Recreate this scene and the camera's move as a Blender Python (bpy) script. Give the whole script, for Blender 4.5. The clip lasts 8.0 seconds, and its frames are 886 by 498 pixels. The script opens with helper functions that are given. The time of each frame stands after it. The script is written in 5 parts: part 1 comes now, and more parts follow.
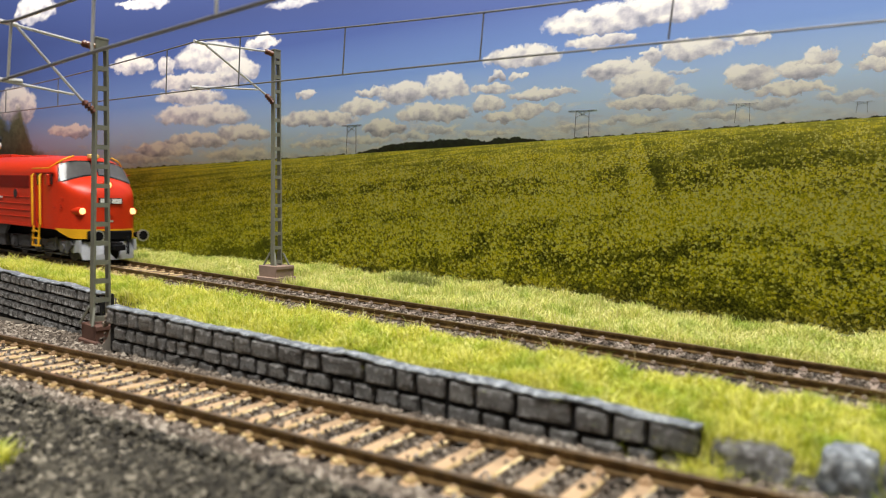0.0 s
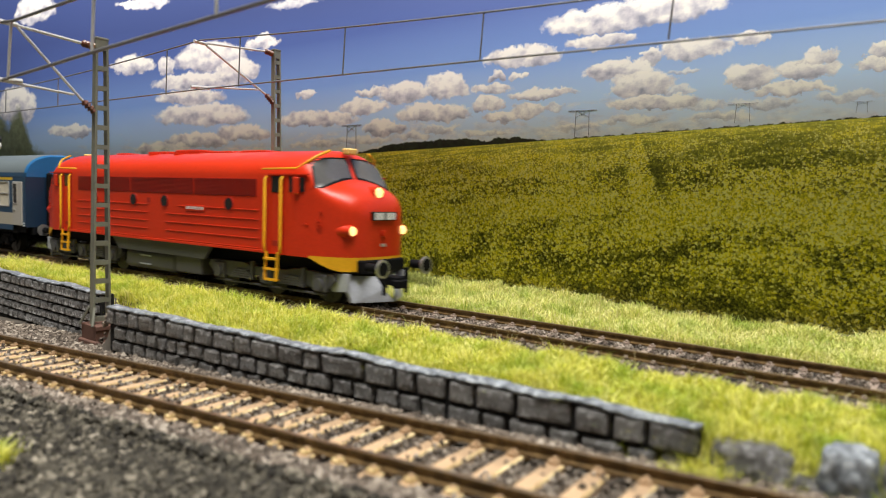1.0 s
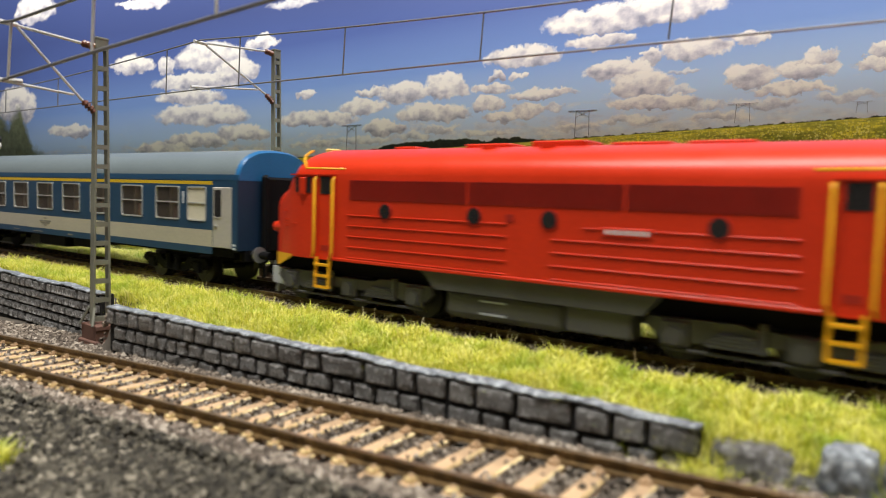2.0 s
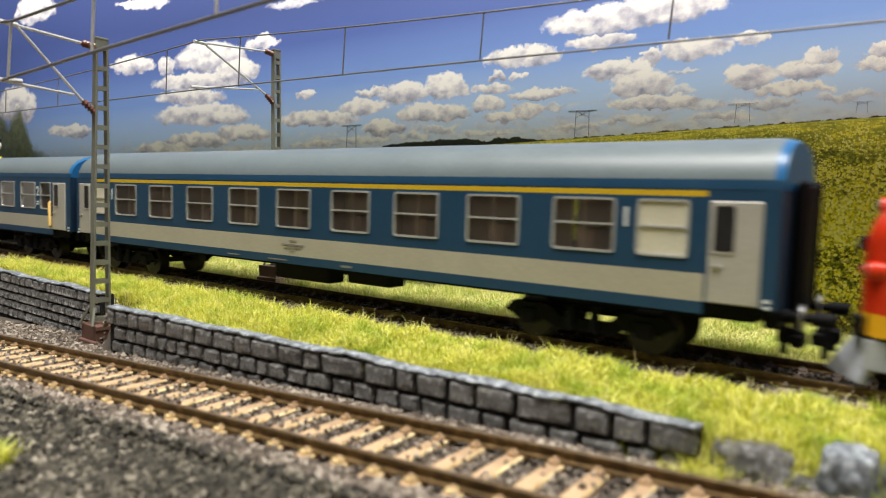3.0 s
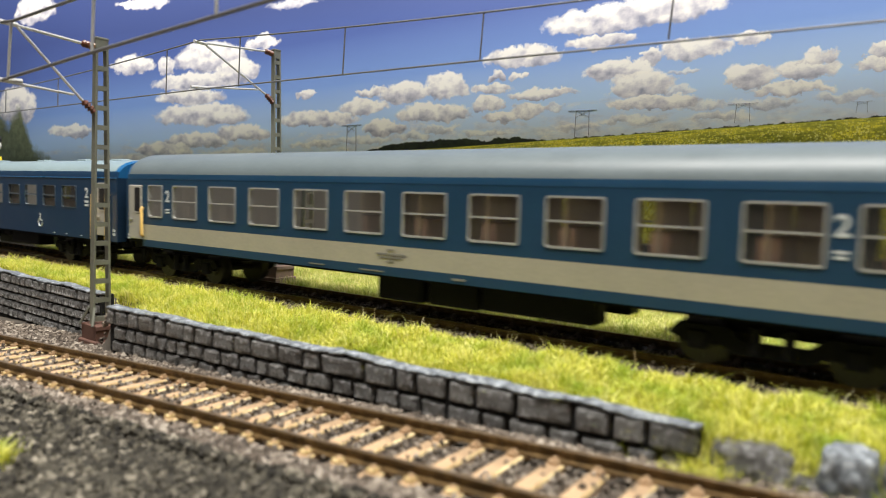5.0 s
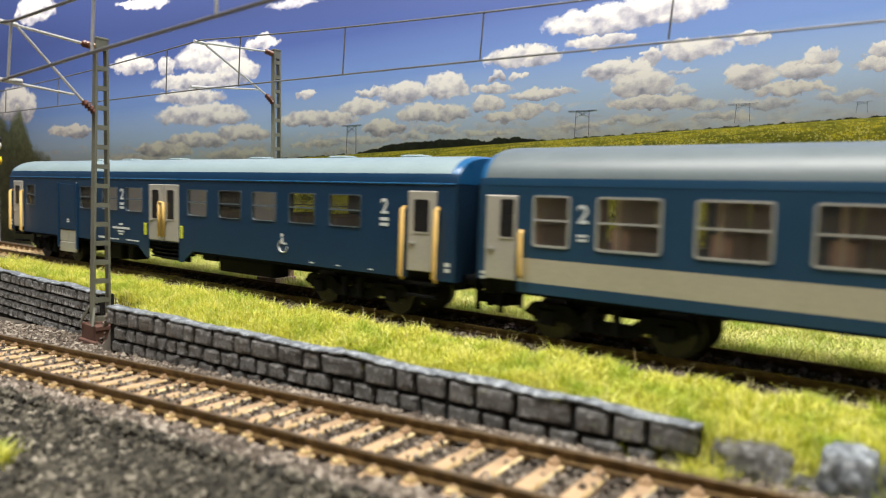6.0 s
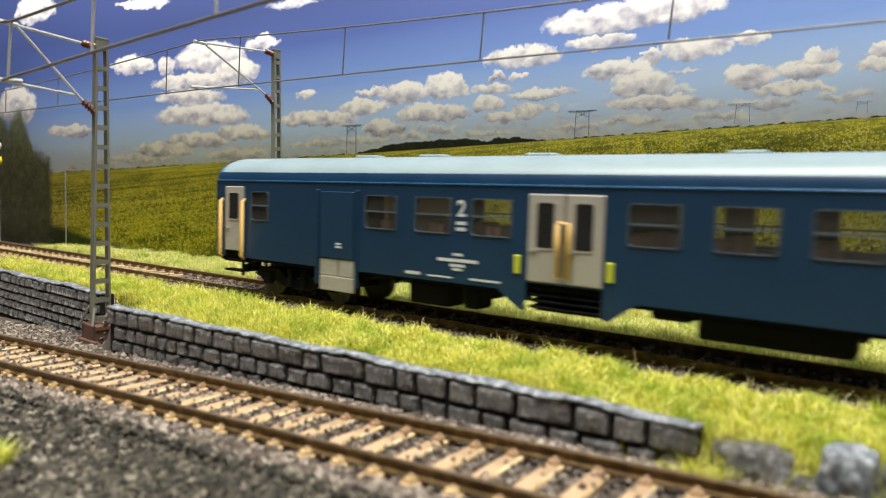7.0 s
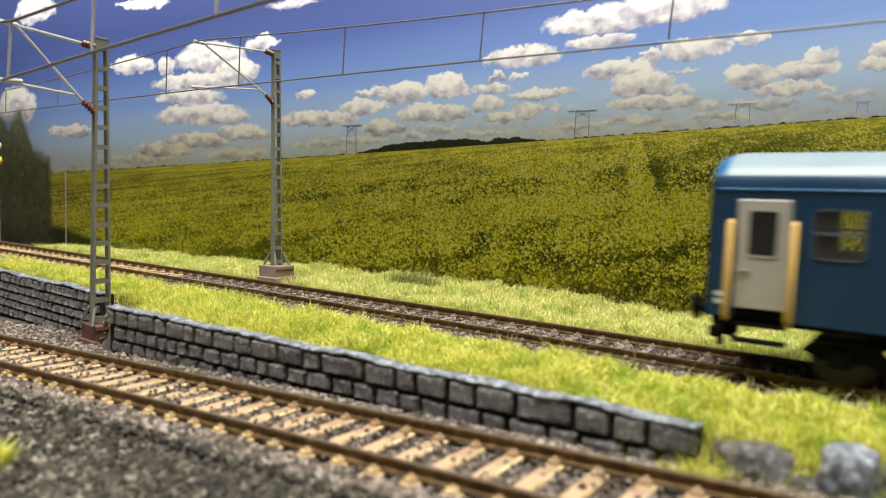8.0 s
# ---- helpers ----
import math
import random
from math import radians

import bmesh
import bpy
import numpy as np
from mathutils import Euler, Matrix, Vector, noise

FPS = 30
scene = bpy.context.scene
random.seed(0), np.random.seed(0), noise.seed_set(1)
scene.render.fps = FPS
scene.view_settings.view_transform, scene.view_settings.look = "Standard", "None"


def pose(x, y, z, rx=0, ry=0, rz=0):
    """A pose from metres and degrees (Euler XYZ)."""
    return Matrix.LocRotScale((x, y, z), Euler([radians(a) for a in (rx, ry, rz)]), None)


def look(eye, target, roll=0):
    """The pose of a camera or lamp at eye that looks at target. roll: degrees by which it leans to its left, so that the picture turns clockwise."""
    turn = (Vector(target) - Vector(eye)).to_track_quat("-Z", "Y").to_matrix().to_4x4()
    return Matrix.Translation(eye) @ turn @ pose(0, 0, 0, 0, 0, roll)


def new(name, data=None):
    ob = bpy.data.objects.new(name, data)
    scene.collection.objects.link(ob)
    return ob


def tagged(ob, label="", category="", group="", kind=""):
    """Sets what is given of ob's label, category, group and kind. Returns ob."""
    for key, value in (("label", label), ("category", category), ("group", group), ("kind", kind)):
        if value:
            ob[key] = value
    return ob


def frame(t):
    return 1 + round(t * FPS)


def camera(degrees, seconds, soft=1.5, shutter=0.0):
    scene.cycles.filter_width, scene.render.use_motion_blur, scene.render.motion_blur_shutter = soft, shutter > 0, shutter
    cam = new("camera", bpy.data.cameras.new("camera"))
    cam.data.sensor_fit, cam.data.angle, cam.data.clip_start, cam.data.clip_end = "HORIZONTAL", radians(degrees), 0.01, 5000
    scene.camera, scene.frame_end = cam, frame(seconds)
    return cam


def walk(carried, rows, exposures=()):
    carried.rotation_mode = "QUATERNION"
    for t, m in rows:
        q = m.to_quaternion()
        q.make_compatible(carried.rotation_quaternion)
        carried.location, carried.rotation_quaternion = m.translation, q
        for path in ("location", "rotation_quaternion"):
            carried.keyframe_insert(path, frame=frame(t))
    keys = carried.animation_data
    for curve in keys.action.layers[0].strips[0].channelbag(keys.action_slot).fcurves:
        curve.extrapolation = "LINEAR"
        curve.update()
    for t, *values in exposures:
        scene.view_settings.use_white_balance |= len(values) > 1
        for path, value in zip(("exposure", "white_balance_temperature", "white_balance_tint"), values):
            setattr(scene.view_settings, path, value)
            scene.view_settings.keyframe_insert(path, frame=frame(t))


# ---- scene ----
# The layout is a model railway in HO scale; plans below are in millimetres, the world in metres.
MM = 0.001
cam = camera(64.46, 8.0, soft=1.0, shutter=0.3)
EYE = (0.0, -0.1606503, 0.0337431)
TARGET = (-0.11932, -0.00086, 0.01858)
walk(cam, [(0.0, look(EYE, TARGET, 1.7066)), (8.0, look(EYE, TARGET, 1.7066))],
     exposures=[(0.0, -0.1), (1.7, -0.1), (3.0, 0.02), (8.0, 0.02)])
cam.data.dof.use_dof = True
cam.data.dof.focus_distance = 0.25
cam.data.dof.aperture_fstop = 21.0

# ---- light: ceiling lamp of the hobby room ----
world = bpy.data.worlds.new("room_light")
scene.world = world
world.use_nodes = True
world.node_tree.nodes["Background"].inputs[0].default_value = (0.85, 0.92, 1.0, 1)
world.node_tree.nodes["Background"].inputs[1].default_value = 0.07


def area_lamp(name, eye, target, sx, sy, watts, colour):
    data = bpy.data.lights.new(name, "AREA")
    data.shape, data.size, data.size_y, data.energy, data.color = "RECTANGLE", sx, sy, watts, colour
    ob = new(name, data)
    ob.matrix_world = look(eye, target)
    return ob


area_lamp("ceiling_lamp", (-0.04, -0.19, 0.90), (-0.11, -0.02, 0.0), 0.9, 0.30, 21.0, (1.0, 0.965, 0.905))


# ---- materials ----
class Mat:
    """A node material with short hands for its nodes; lengths in metres."""

    def __init__(self, name, rough=0.6, metal=0.0, spec=0.5):
        self.m = bpy.data.materials.new(name)
        self.m.use_nodes = True
        self.t = self.m.node_tree
        self.b = self.t.nodes["Principled BSDF"]
        self.b.inputs["Roughness"].default_value = rough
        self.b.inputs["Metallic"].default_value = metal
        self.b.inputs["Specular IOR Level"].default_value = spec
        self.coord = self.t.nodes.new("ShaderNodeTexCoord")

    def put(self, a, b):
        self.t.links.new(a, b)

    def node(self, kind):
        return self.t.nodes.new(kind)

    def noise(self, size, detail=3.0, rough=0.55, src="Object"):
        n = self.node("ShaderNodeTexNoise")
        n.inputs["Scale"].default_value = 1.0 / size
        n.inputs["Detail"].default_value = detail
        n.inputs["Roughness"].default_value = rough
        self.put(self.coord.outputs[src], n.inputs["Vector"])
        return n.outputs["Fac"]

    def ramp(self, fac, stops):
        n = self.node("ShaderNodeValToRGB")
        e = n.color_ramp.elements
        while len(e) < len(stops):
            e.new(0.5)
        for k, (p, c) in enumerate(stops):
            e[k].position = p
            e[k].color = (*c, 1)
        self.put(fac, n.inputs["Fac"])
        return n.outputs["Color"]

    def math(self, op, a, b=0.0, c=0.0, clamp=False):
        n = self.node("ShaderNodeMath")
        n.operation, n.use_clamp = op, clamp
        for s, v in zip(n.inputs, (a, b, c)):
            if isinstance(v, (int, float)):
                s.default_value = v
            else:
                self.put(v, s)
        return n.outputs[0]

    def mix(self, fac, a, b, blend="MIX"):
        n = self.node("ShaderNodeMix")
        n.data_type, n.blend_type = "RGBA", blend
        for s, v in ((n.inputs[0], fac), (n.inputs[6], a), (n.inputs[7], b)):
            if isinstance(v, (int, float)):
                s.default_value = v
            elif isinstance(v, tuple):
                s.default_value = (*v, 1)
            else:
                self.put(v, s)
        return n.outputs[2]

    def colour(self, c):
        if isinstance(c, tuple):
            self.b.inputs["Base Color"].default_value = (*c, 1)
        else:
            self.put(c, self.b.inputs["Base Color"])
        return self

    def bump(self, height, dist, strength=1.0):
        n = self.node("ShaderNodeBump")
        n.inputs["Strength"].default_value = strength
        n.inputs["Distance"].default_value = dist
        self.put(height, n.inputs["Height"])
        self.put(n.outputs["Normal"], self.b.inputs["Normal"])
        return self

    def rnd(self):
        return self.node("ShaderNodeObjectInfo").outputs["Random"]

    def island(self):
        return self.node("ShaderNodeNewGeometry").outputs["Random Per Island"]


def shade(c, k):
    return tuple(min(1.0, v * k) for v in c)


def painted(name, c, rough=0.4, vary=0.12, grain=0.0008, metal=0.0, spec=0.5):
    """Moulded plastic or paint with faint dust and fine grain."""
    m = Mat(name, rough, metal, spec)
    big = m.noise(0.012, 4)
    fine = m.noise(grain, 2)
    col = m.ramp(big, [(0.3, shade(c, 1 - vary)), (0.7, shade(c, 1 + vary))])
    m.colour(m.mix(0.12, col, m.ramp(fine, [(0.35, shade(c, 0.6)), (0.65, shade(c, 1.35))])))
    m.put(m.math("MULTIPLY_ADD", big, 0.2, rough - 0.1), m.b.inputs["Roughness"])
    m.bump(fine, 0.00002, 0.4)
    return m.m


def glowing(name, c, power):
    m = Mat(name, 0.3)
    m.colour(c)
    m.b.inputs["Emission Color"].default_value = (*c, 1)
    m.b.inputs["Emission Strength"].default_value = power
    return m.m


def speckled(name, stops, rough=0.85, grain=0.0006):
    """Loose grains: one tone per grain, with fine mottling."""
    m = Mat(name, rough)
    col = m.ramp(m.island(), stops)
    fine = m.noise(grain, 3)
    m.colour(m.mix(0.5, col, m.mix(1.0, col, m.ramp(fine, [(0.3, (0.35, 0.35, 0.35)), (0.7, (1.4, 1.4, 1.4))]), "MULTIPLY")))
    m.bump(fine, 0.0001, 0.6)
    return m.m


def stone_material(name, worn):
    m = Mat(name, 0.38, 0, 0.6)
    r = m.rnd()
    fine = m.noise(0.0016, 8, 0.72)
    big = m.noise(0.006, 3)
    base = m.ramp(r, [(0.0, (0.12, 0.12, 0.122)), (1.0, (0.21, 0.205, 0.20))])
    dry = m.ramp(fine, [(0.50, (0.0, 0.0, 0.0)), (0.64, (worn, worn, worn * 1.02))])
    c = m.mix(1.0, base, dry, "ADD")
    m.colour(m.mix(m.math("MULTIPLY", big, 0.35), c, (0.10, 0.085, 0.065)))
    m.put(m.math("MULTIPLY_ADD", fine, 0.5, 0.2), m.b.inputs["Roughness"])
    m.bump(fine, 0.0016, 1.0)
    return m.m


def cap_material():
    m = Mat("painted_capstone", 0.5)
    fine = m.noise(0.0016, 6, 0.7)
    m.colour(m.ramp(fine, [(0.32, (0.06, 0.065, 0.075)), (0.5, (0.20, 0.225, 0.25)), (0.66, (0.52, 0.56, 0.60))]))
    m.bump(fine, 0.0005, 0.8)
    return m.m


def rail_material():
    m = Mat("weathered_rail", 0.45, 0.35)
    n = m.noise(0.002, 5)
    m.colour(m.ramp(n, [(0.3, (0.065, 0.037, 0.011)), (0.55, (0.145, 0.087, 0.030)), (0.75, (0.24, 0.155, 0.065))]))
    m.bump(n, 0.00008, 0.5)
    return m.m


def sleeper_material(name, a, b, c):
    m = Mat(name, 0.75)
    mp = m.node("ShaderNodeMapping")
    mp.inputs["Scale"].default_value = (3.0, 0.35, 1.0)
    m.put(m.coord.outputs["Object"], mp.inputs["Vector"])
    n = m.node("ShaderNodeTexNoise")
    n.inputs["Scale"].default_value = 700
    n.inputs["Detail"].default_value = 5
    m.put(mp.outputs[0], n.inputs["Vector"])
    col = m.ramp(n.outputs["Fac"], [(0.3, a), (0.5, b), (0.7, c)])
    tint = m.ramp(m.rnd(), [(0, (0.72, 0.64, 0.55)), (1, (1.12, 1.10, 1.02))])
    m.colour(m.mix(1.0, col, tint, "MULTIPLY"))
    m.bump(n.outputs["Fac"], 0.0003, 0.7)
    return m.m


def grass_material(name, a, b, c):
    m = Mat(name, 0.6, 0, 0.25)
    blade = m.ramp(m.island(), [(0.0, a), (0.5, b), (1.0, c)])
    clump = m.ramp(m.noise(0.011, 4, 0.6), [(0.34, (0.62, 0.78, 0.42)), (0.5, (1.0, 1.0, 1.0)), (0.66, (1.08, 1.06, 1.10))])
    m.colour(m.mix(1.0, blade, clump, "MULTIPLY"))
    m.b.inputs["Subsurface Weight"].default_value = 0.0
    tr = m.node("ShaderNodeBsdfTranslucent")
    m.put(m.b.inputs["Base Color"].links[0].from_socket, tr.inputs["Color"])
    mx = m.node("ShaderNodeMixShader")
    mx.inputs[0].default_value = 0.35
    m.put(m.b.outputs[0], mx.inputs[1])
    m.put(tr.outputs[0], mx.inputs[2])
    m.put(mx.outputs[0], m.t.nodes["Material Output"].inputs["Surface"])
    return m.m


STONE = stone_material("painted_stone", 0.40)
STONE_WORN = stone_material("worn_stone", 1.0)
CAP = cap_material()
RAIL = rail_material()
RAIL_TOP = painted("worn_rail_top", (0.26, 0.19, 0.12), 0.35, 0.3, metal=0.6)
SLEEPER_PALE = sleeper_material("pale_timber", (0.36, 0.24, 0.10), (0.74, 0.60, 0.32), (0.95, 0.84, 0.54))
SLEEPER_BROWN = sleeper_material("brown_timber", (0.05, 0.035, 0.025), (0.10, 0.075, 0.055), (0.19, 0.15, 0.12))
CHAIR = painted("rail_chair", (0.36, 0.28, 0.225), 0.6, 0.3)
CHAIR_PALE = painted("pale_rail_chair", (0.50, 0.34, 0.20), 0.6, 0.3)
GRAVEL = speckled("grey_gravel", [(0.0, (0.014, 0.012, 0.008)), (0.5, (0.058, 0.051, 0.037)), (0.85, (0.135, 0.120, 0.088)), (1.0, (0.36, 0.32, 0.25))])
GRAVEL_BROWN = speckled("brown_gravel", [(0.0, (0.055, 0.042, 0.032)), (0.6, (0.20, 0.16, 0.125)), (1.0, (0.46, 0.40, 0.33))])
EARTH = painted("dark_earth", (0.075, 0.063, 0.05), 0.95, 0.35)
GRASS = grass_material("lime_grass", (0.40, 0.47, 0.03), (0.80, 0.79, 0.12), (0.98, 0.94, 0.42))
GRASS_PALE = grass_material("straw_grass", (0.44, 0.52, 0.06), (0.80, 0.79, 0.24), (0.98, 0.93, 0.52))
MAST = painted("grey_green_mast", (0.195, 0.20, 0.16), 0.5, 0.2)
WIRE = painted("silver_wire", (0.24, 0.24, 0.25), 0.35, 0.15, metal=0.4)
TUBE = painted("pale_grey_tube", (0.62, 0.62, 0.62), 0.35, 0.1)
INSULATOR = painted("brown_insulator", (0.13, 0.045, 0.025), 0.3, 0.15)
CONCRETE = painted("brown_concrete", (0.15, 0.075, 0.055), 0.75, 0.25)
CONCRETE_PALE = painted("pale_concrete", (0.30, 0.21, 0.165), 0.8, 0.2)


# ---- mesh helpers, all in millimetres ----
def put_box(bm, x0, x1, y0, y1, z0, z1, bevel=0.0, seg=1):
    vs = [bm.verts.new((x, y, z)) for x in (x0, x1) for y in (y0, y1) for z in (z0, z1)]
    fs = [bm.faces.new([vs[i] for i in f]) for f in
          ((0, 1, 3, 2), (4, 6, 7, 5), (0, 4, 5, 1), (2, 3, 7, 6), (0, 2, 6, 4), (1, 5, 7, 3))]
    if bevel:
        es = {e for f in fs for e in f.edges}
        bmesh.ops.bevel(bm, geom=list(es), offset=bevel, segments=seg, affect="EDGES", profile=0.5)
    return bm


def put_prism(bm, outline, x0, x1, axis="x"):
    """A closed outline of (a, b), extruded along an axis."""
    def at(a, b, k):
        return (k, a, b) if axis == "x" else ((a, k, b) if axis == "y" else (a, b, k))
    one = [bm.verts.new(at(a, b, x0)) for a, b in outline]
    two = [bm.verts.new(at(a, b, x1)) for a, b in outline]
    n = len(outline)
    for i in range(n):
        bm.faces.new((one[i], one[(i + 1) % n], two[(i + 1) % n], two[i]))
    bm.faces.new(one[::-1])
    bm.faces.new(two)
    return bm


def put_rod(bm, p, q, r, seg=8, r2=None):
    p, q = Vector(p), Vector(q)
    d = (q - p)
    rot = d.to_track_quat("Z", "Y").to_matrix().to_4x4()
    bmesh.ops.create_cone(bm, cap_ends=True, segments=seg, radius1=r, radius2=r if r2 is None else r2,
                          depth=d.length, matrix=Matrix.Translation((p + q) / 2) @ rot)
    return bm


def put_line(bm, pts, r, seg=6):
    """A round wire or tube through the points, as one skin."""
    pts = [Vector(p) for p in pts]
    rings = []
    for i, p in enumerate(pts):
        d = (pts[min(i + 1, len(pts) - 1)] - pts[max(i - 1, 0)]).normalized()
        side = d.cross(Vector((0.13, 0.21, 0.97)) if abs(d.z) < 0.9 else Vector((1, 0.1, 0))).normalized()
        over = side.cross(d)
        rings.append([bm.verts.new(p + (side * math.cos(6.2832 * k / seg) + over * math.sin(6.2832 * k / seg)) * r) for k in range(seg)])
    for a, b in zip(rings, rings[1:]):
        for k in range(seg):
            bm.faces.new((a[k], a[(k + 1) % seg], b[(k + 1) % seg], b[k])).smooth = True
    bm.faces.new(rings[0][::-1])
    bm.faces.new(rings[-1])
    return bm


def mesh_of(name, bm, material, smooth=False):
    bmesh.ops.recalc_face_normals(bm, faces=bm.faces)
    bmesh.ops.scale(bm, vec=(MM, MM, MM), verts=bm.verts)
    me = bpy.data.meshes.new(name)
    bm.to_mesh(me)
    bm.free()
    me.materials.append(material)
    if smooth:
        for p in me.polygons:
            p.use_smooth = True
    return me


def part(name, bm, material, parent=None, label="", smooth=False, at=None):
    ob = new(name, mesh_of(name, bm, material, smooth))
    ob.parent = parent
    if at:
        ob.location = Vector(at) * MM
    if label:
        ob["label"] = label
    return ob


def thing(name, at=(0, 0, 0), turn=0.0):
    ob = new(name)
    ob.empty_display_size = 0.01
    ob.matrix_basis = pose(at[0] * MM, at[1] * MM, at[2] * MM, 0, 0, turn)
    return ob


def soup(name, verts, faces, material, parent=None):
    me = bpy.data.meshes.new(name)
    me.from_pydata((np.asarray(verts) * MM).tolist(), [], faces.tolist() if hasattr(faces, "tolist") else faces)
    me.materials.append(material)
    ob = new(name, me)
    ob.parent = parent
    return ob


# ---- plan of the layout ----
def front_z(x):
    return -2.28 + 0.0377 * max(x, -800.0)


def front_y(x):
    return -72.1 + 0.0512 * x


def wall_y(x):
    return -55.53 + 0.041 * x


rng = np.random.default_rng(7)


def smooth_noise(x, y, size, seed=0.0):
    return noise.noise(Vector((x / size + seed, y / size - seed, seed)))


def ground_z(x, y):
    """Two levels, divided by the retaining wall."""
    edge = wall_y(x) if x > -192 else -49 + 0.0 * x
    t = min(1.0, max(0.0, (y - edge - 0.5) / 2.5))
    low = front_z(min(x, 150.0)) - 3.4 + 0.5 * smooth_noise(x, y, 14)
    d = abs(y - front_y(x)) - 17
    if y < front_y(x) and d > 0:
        low -= min(2.5, d * 0.10)
    high = -2.9 + 0.35 * smooth_noise(x, y, 18, 3.0)
    if y > 20:
        far = min(1.0, (y - 20) / 45.0)
        high += far * (-1.6 + 1.2 * smooth_noise(x, y, 26, 9.0) - 3.0 * math.exp(-((x + 60) / 50.0) ** 2))
    if -50 < y < -18:
        high += 1.1 * min(1.0, (-18 - y) / 8.0)
    return low * (1 - t) + high * t


def ground():
    xs = np.concatenate([np.arange(-1620, -480, 30.0), np.arange(-480, 90, 3.0), np.arange(90, 1151, 30.0)])
    ys = np.concatenate([np.arange(-420, -180, 30.0), np.arange(-180, 130, 1.5)])
    verts = [(x, y, ground_z(x, y)) for x in xs for y in ys]
    n = len(ys)
    faces = [(i * n + j, (i + 1) * n + j, (i + 1) * n + j + 1, i * n + j + 1)
             for i in range(len(xs) - 1) for j in range(n - 1)]
    ob = soup("ground", verts, faces, EARTH)
    for p in ob.data.polygons:
        p.use_smooth = True
    return tagged(ob, "dark brown scenic earth base of the model layout", "ground", kind="structure")


ground()


def table():
    bm = bmesh.new()
    put_box(bm, -1625, 1125, -420, 132, -95, -48, 1.0)
    return tagged(part("baseboard", bm, painted("plywood", (0.42, 0.30, 0.18), 0.7), None), "plywood base carrying the model railway", "board", kind="structure")


table()


def room():
    wall = painted("room_plaster", (0.62, 0.60, 0.56), 0.9, 0.06, 0.004)
    for name, box in (("floor", (-2300, 1900, -1900, 1100, -980, -930)), ("ceiling", (-2300, 1900, -1900, 1100, 1480, 1540)),
                      ("wall_north", (-2300, 1900, 1040, 1100, -930, 1480)), ("wall_south", (-2300, 1900, -1900, -1840, -930, 1480)),
                      ("wall_west", (-2300, -2240, -1840, 1040, -930, 1480)), ("wall_east", (1840, 1900, -1840, 1040, -930, 1480))):
        tagged(part(name, put_box(bmesh.new(), *box), wall, None), "plain plastered " + name.split("_")[0] + " of the hobby room", name.split("_")[0], kind="structure")
    for x in (-1570, -250, 1070):
        for y in (-380, 90):
            tagged(part("trestle_leg", put_box(bmesh.new(), x - 25, x + 25, y - 25, y + 25, -930, -95, 3), painted("leg_timber", (0.42, 0.30, 0.18), 0.7), None),
                   "square timber leg under the layout board", "leg", group="layout legs")


room()


# ---- printed background board ----
BOARD = [(-1620.0, 24.0), (-470.0, 26.0), (-430.0, 33.0), (-370.0, 54.0), (-304.0, 72.0), (-260.0, 81.0), (-158.0, 93.0), (-60.0, 96.0), (1120.0, 96.0)]


def board_point(x):
    for (a, b), (c, d) in zip(BOARD, BOARD[1:]):
        if x <= c:
            k = (x - a) / (c - a)
            return b + (d - b) * k
    return BOARD[-1][1]


def board_y(x):
    return sum(board_point(x + k) for k in (-24, -12, 0, 12, 24)) / 5


CLOUDS = [(-114, 102, 25.4, 5.3), (-92, 104, 18.1, 6.0), (-117, 94, 13.3, 2.8), (-151, 91, 16.5, 4.6), (-98, 87, 4.7, 2.5), (-82, 88, 10.7,
          3.4), (-64, 90, 6.5, 2.1), (-111, 83, 12.3, 3.8), (-101, 77, 11.8, 5.0), (-97, 70, 16.6, 2.7), (-64, 77, 7.8, 4.6), (-47, 78, 8.4,
          4.0), (-43, 82, 4.9, 2.7), (-50, 72, 12.3, 2.0), (-27, 78, 4.5, 2.6), (-25, 82, 3.9, 2.4), (-165, 79, 9.7, 2.1), (-143, 76, 11.4,
          2.5), (-167, 73, 7.6, 3.3), (-210, 79, 12.2, 5.1), (-188, 81, 10.9, 5.6), (-194, 70, 17.5, 4.2), (-232, 74, 12.4, 3.7)]
WEST_CLOUDS = [(-326, 102, 20.8, 7.9), (-354, 99, 5.2, 4.8), (-336, 90, 26.2, 4.5), (-308, 94, 12.7, 6.3), (-338, 82, 20.4, 3.9), (-331, 72,
               27.6, 6.0), (-294, 108, 8.3, 3.7), (-376, 100, 12.6, 4.9), (-220, 64, 11.4, 3.6), (-260, 69, 21.9, 4.1), (-148, 69, 8.2, 3.4),
               (-161, 67, 7.0, 2.4), (-163, 84, 2.9, 1.9), (-154, 84, 3.4, 1.4), (-228, 81, 7.8, 2.1), (-267, 81, 5.2, 2.2), (-334, 59, 19.0,
               3.9), (-305, 63, 14.9, 4.1), (-356, 54, 17.1, 4.0), (-419, 64, 15.0, 3.9), (-447, 134, 16.4, 7.8), (-370, 133, 15.5, 3.0), (-466,
               79, 18.9, 11.5)]
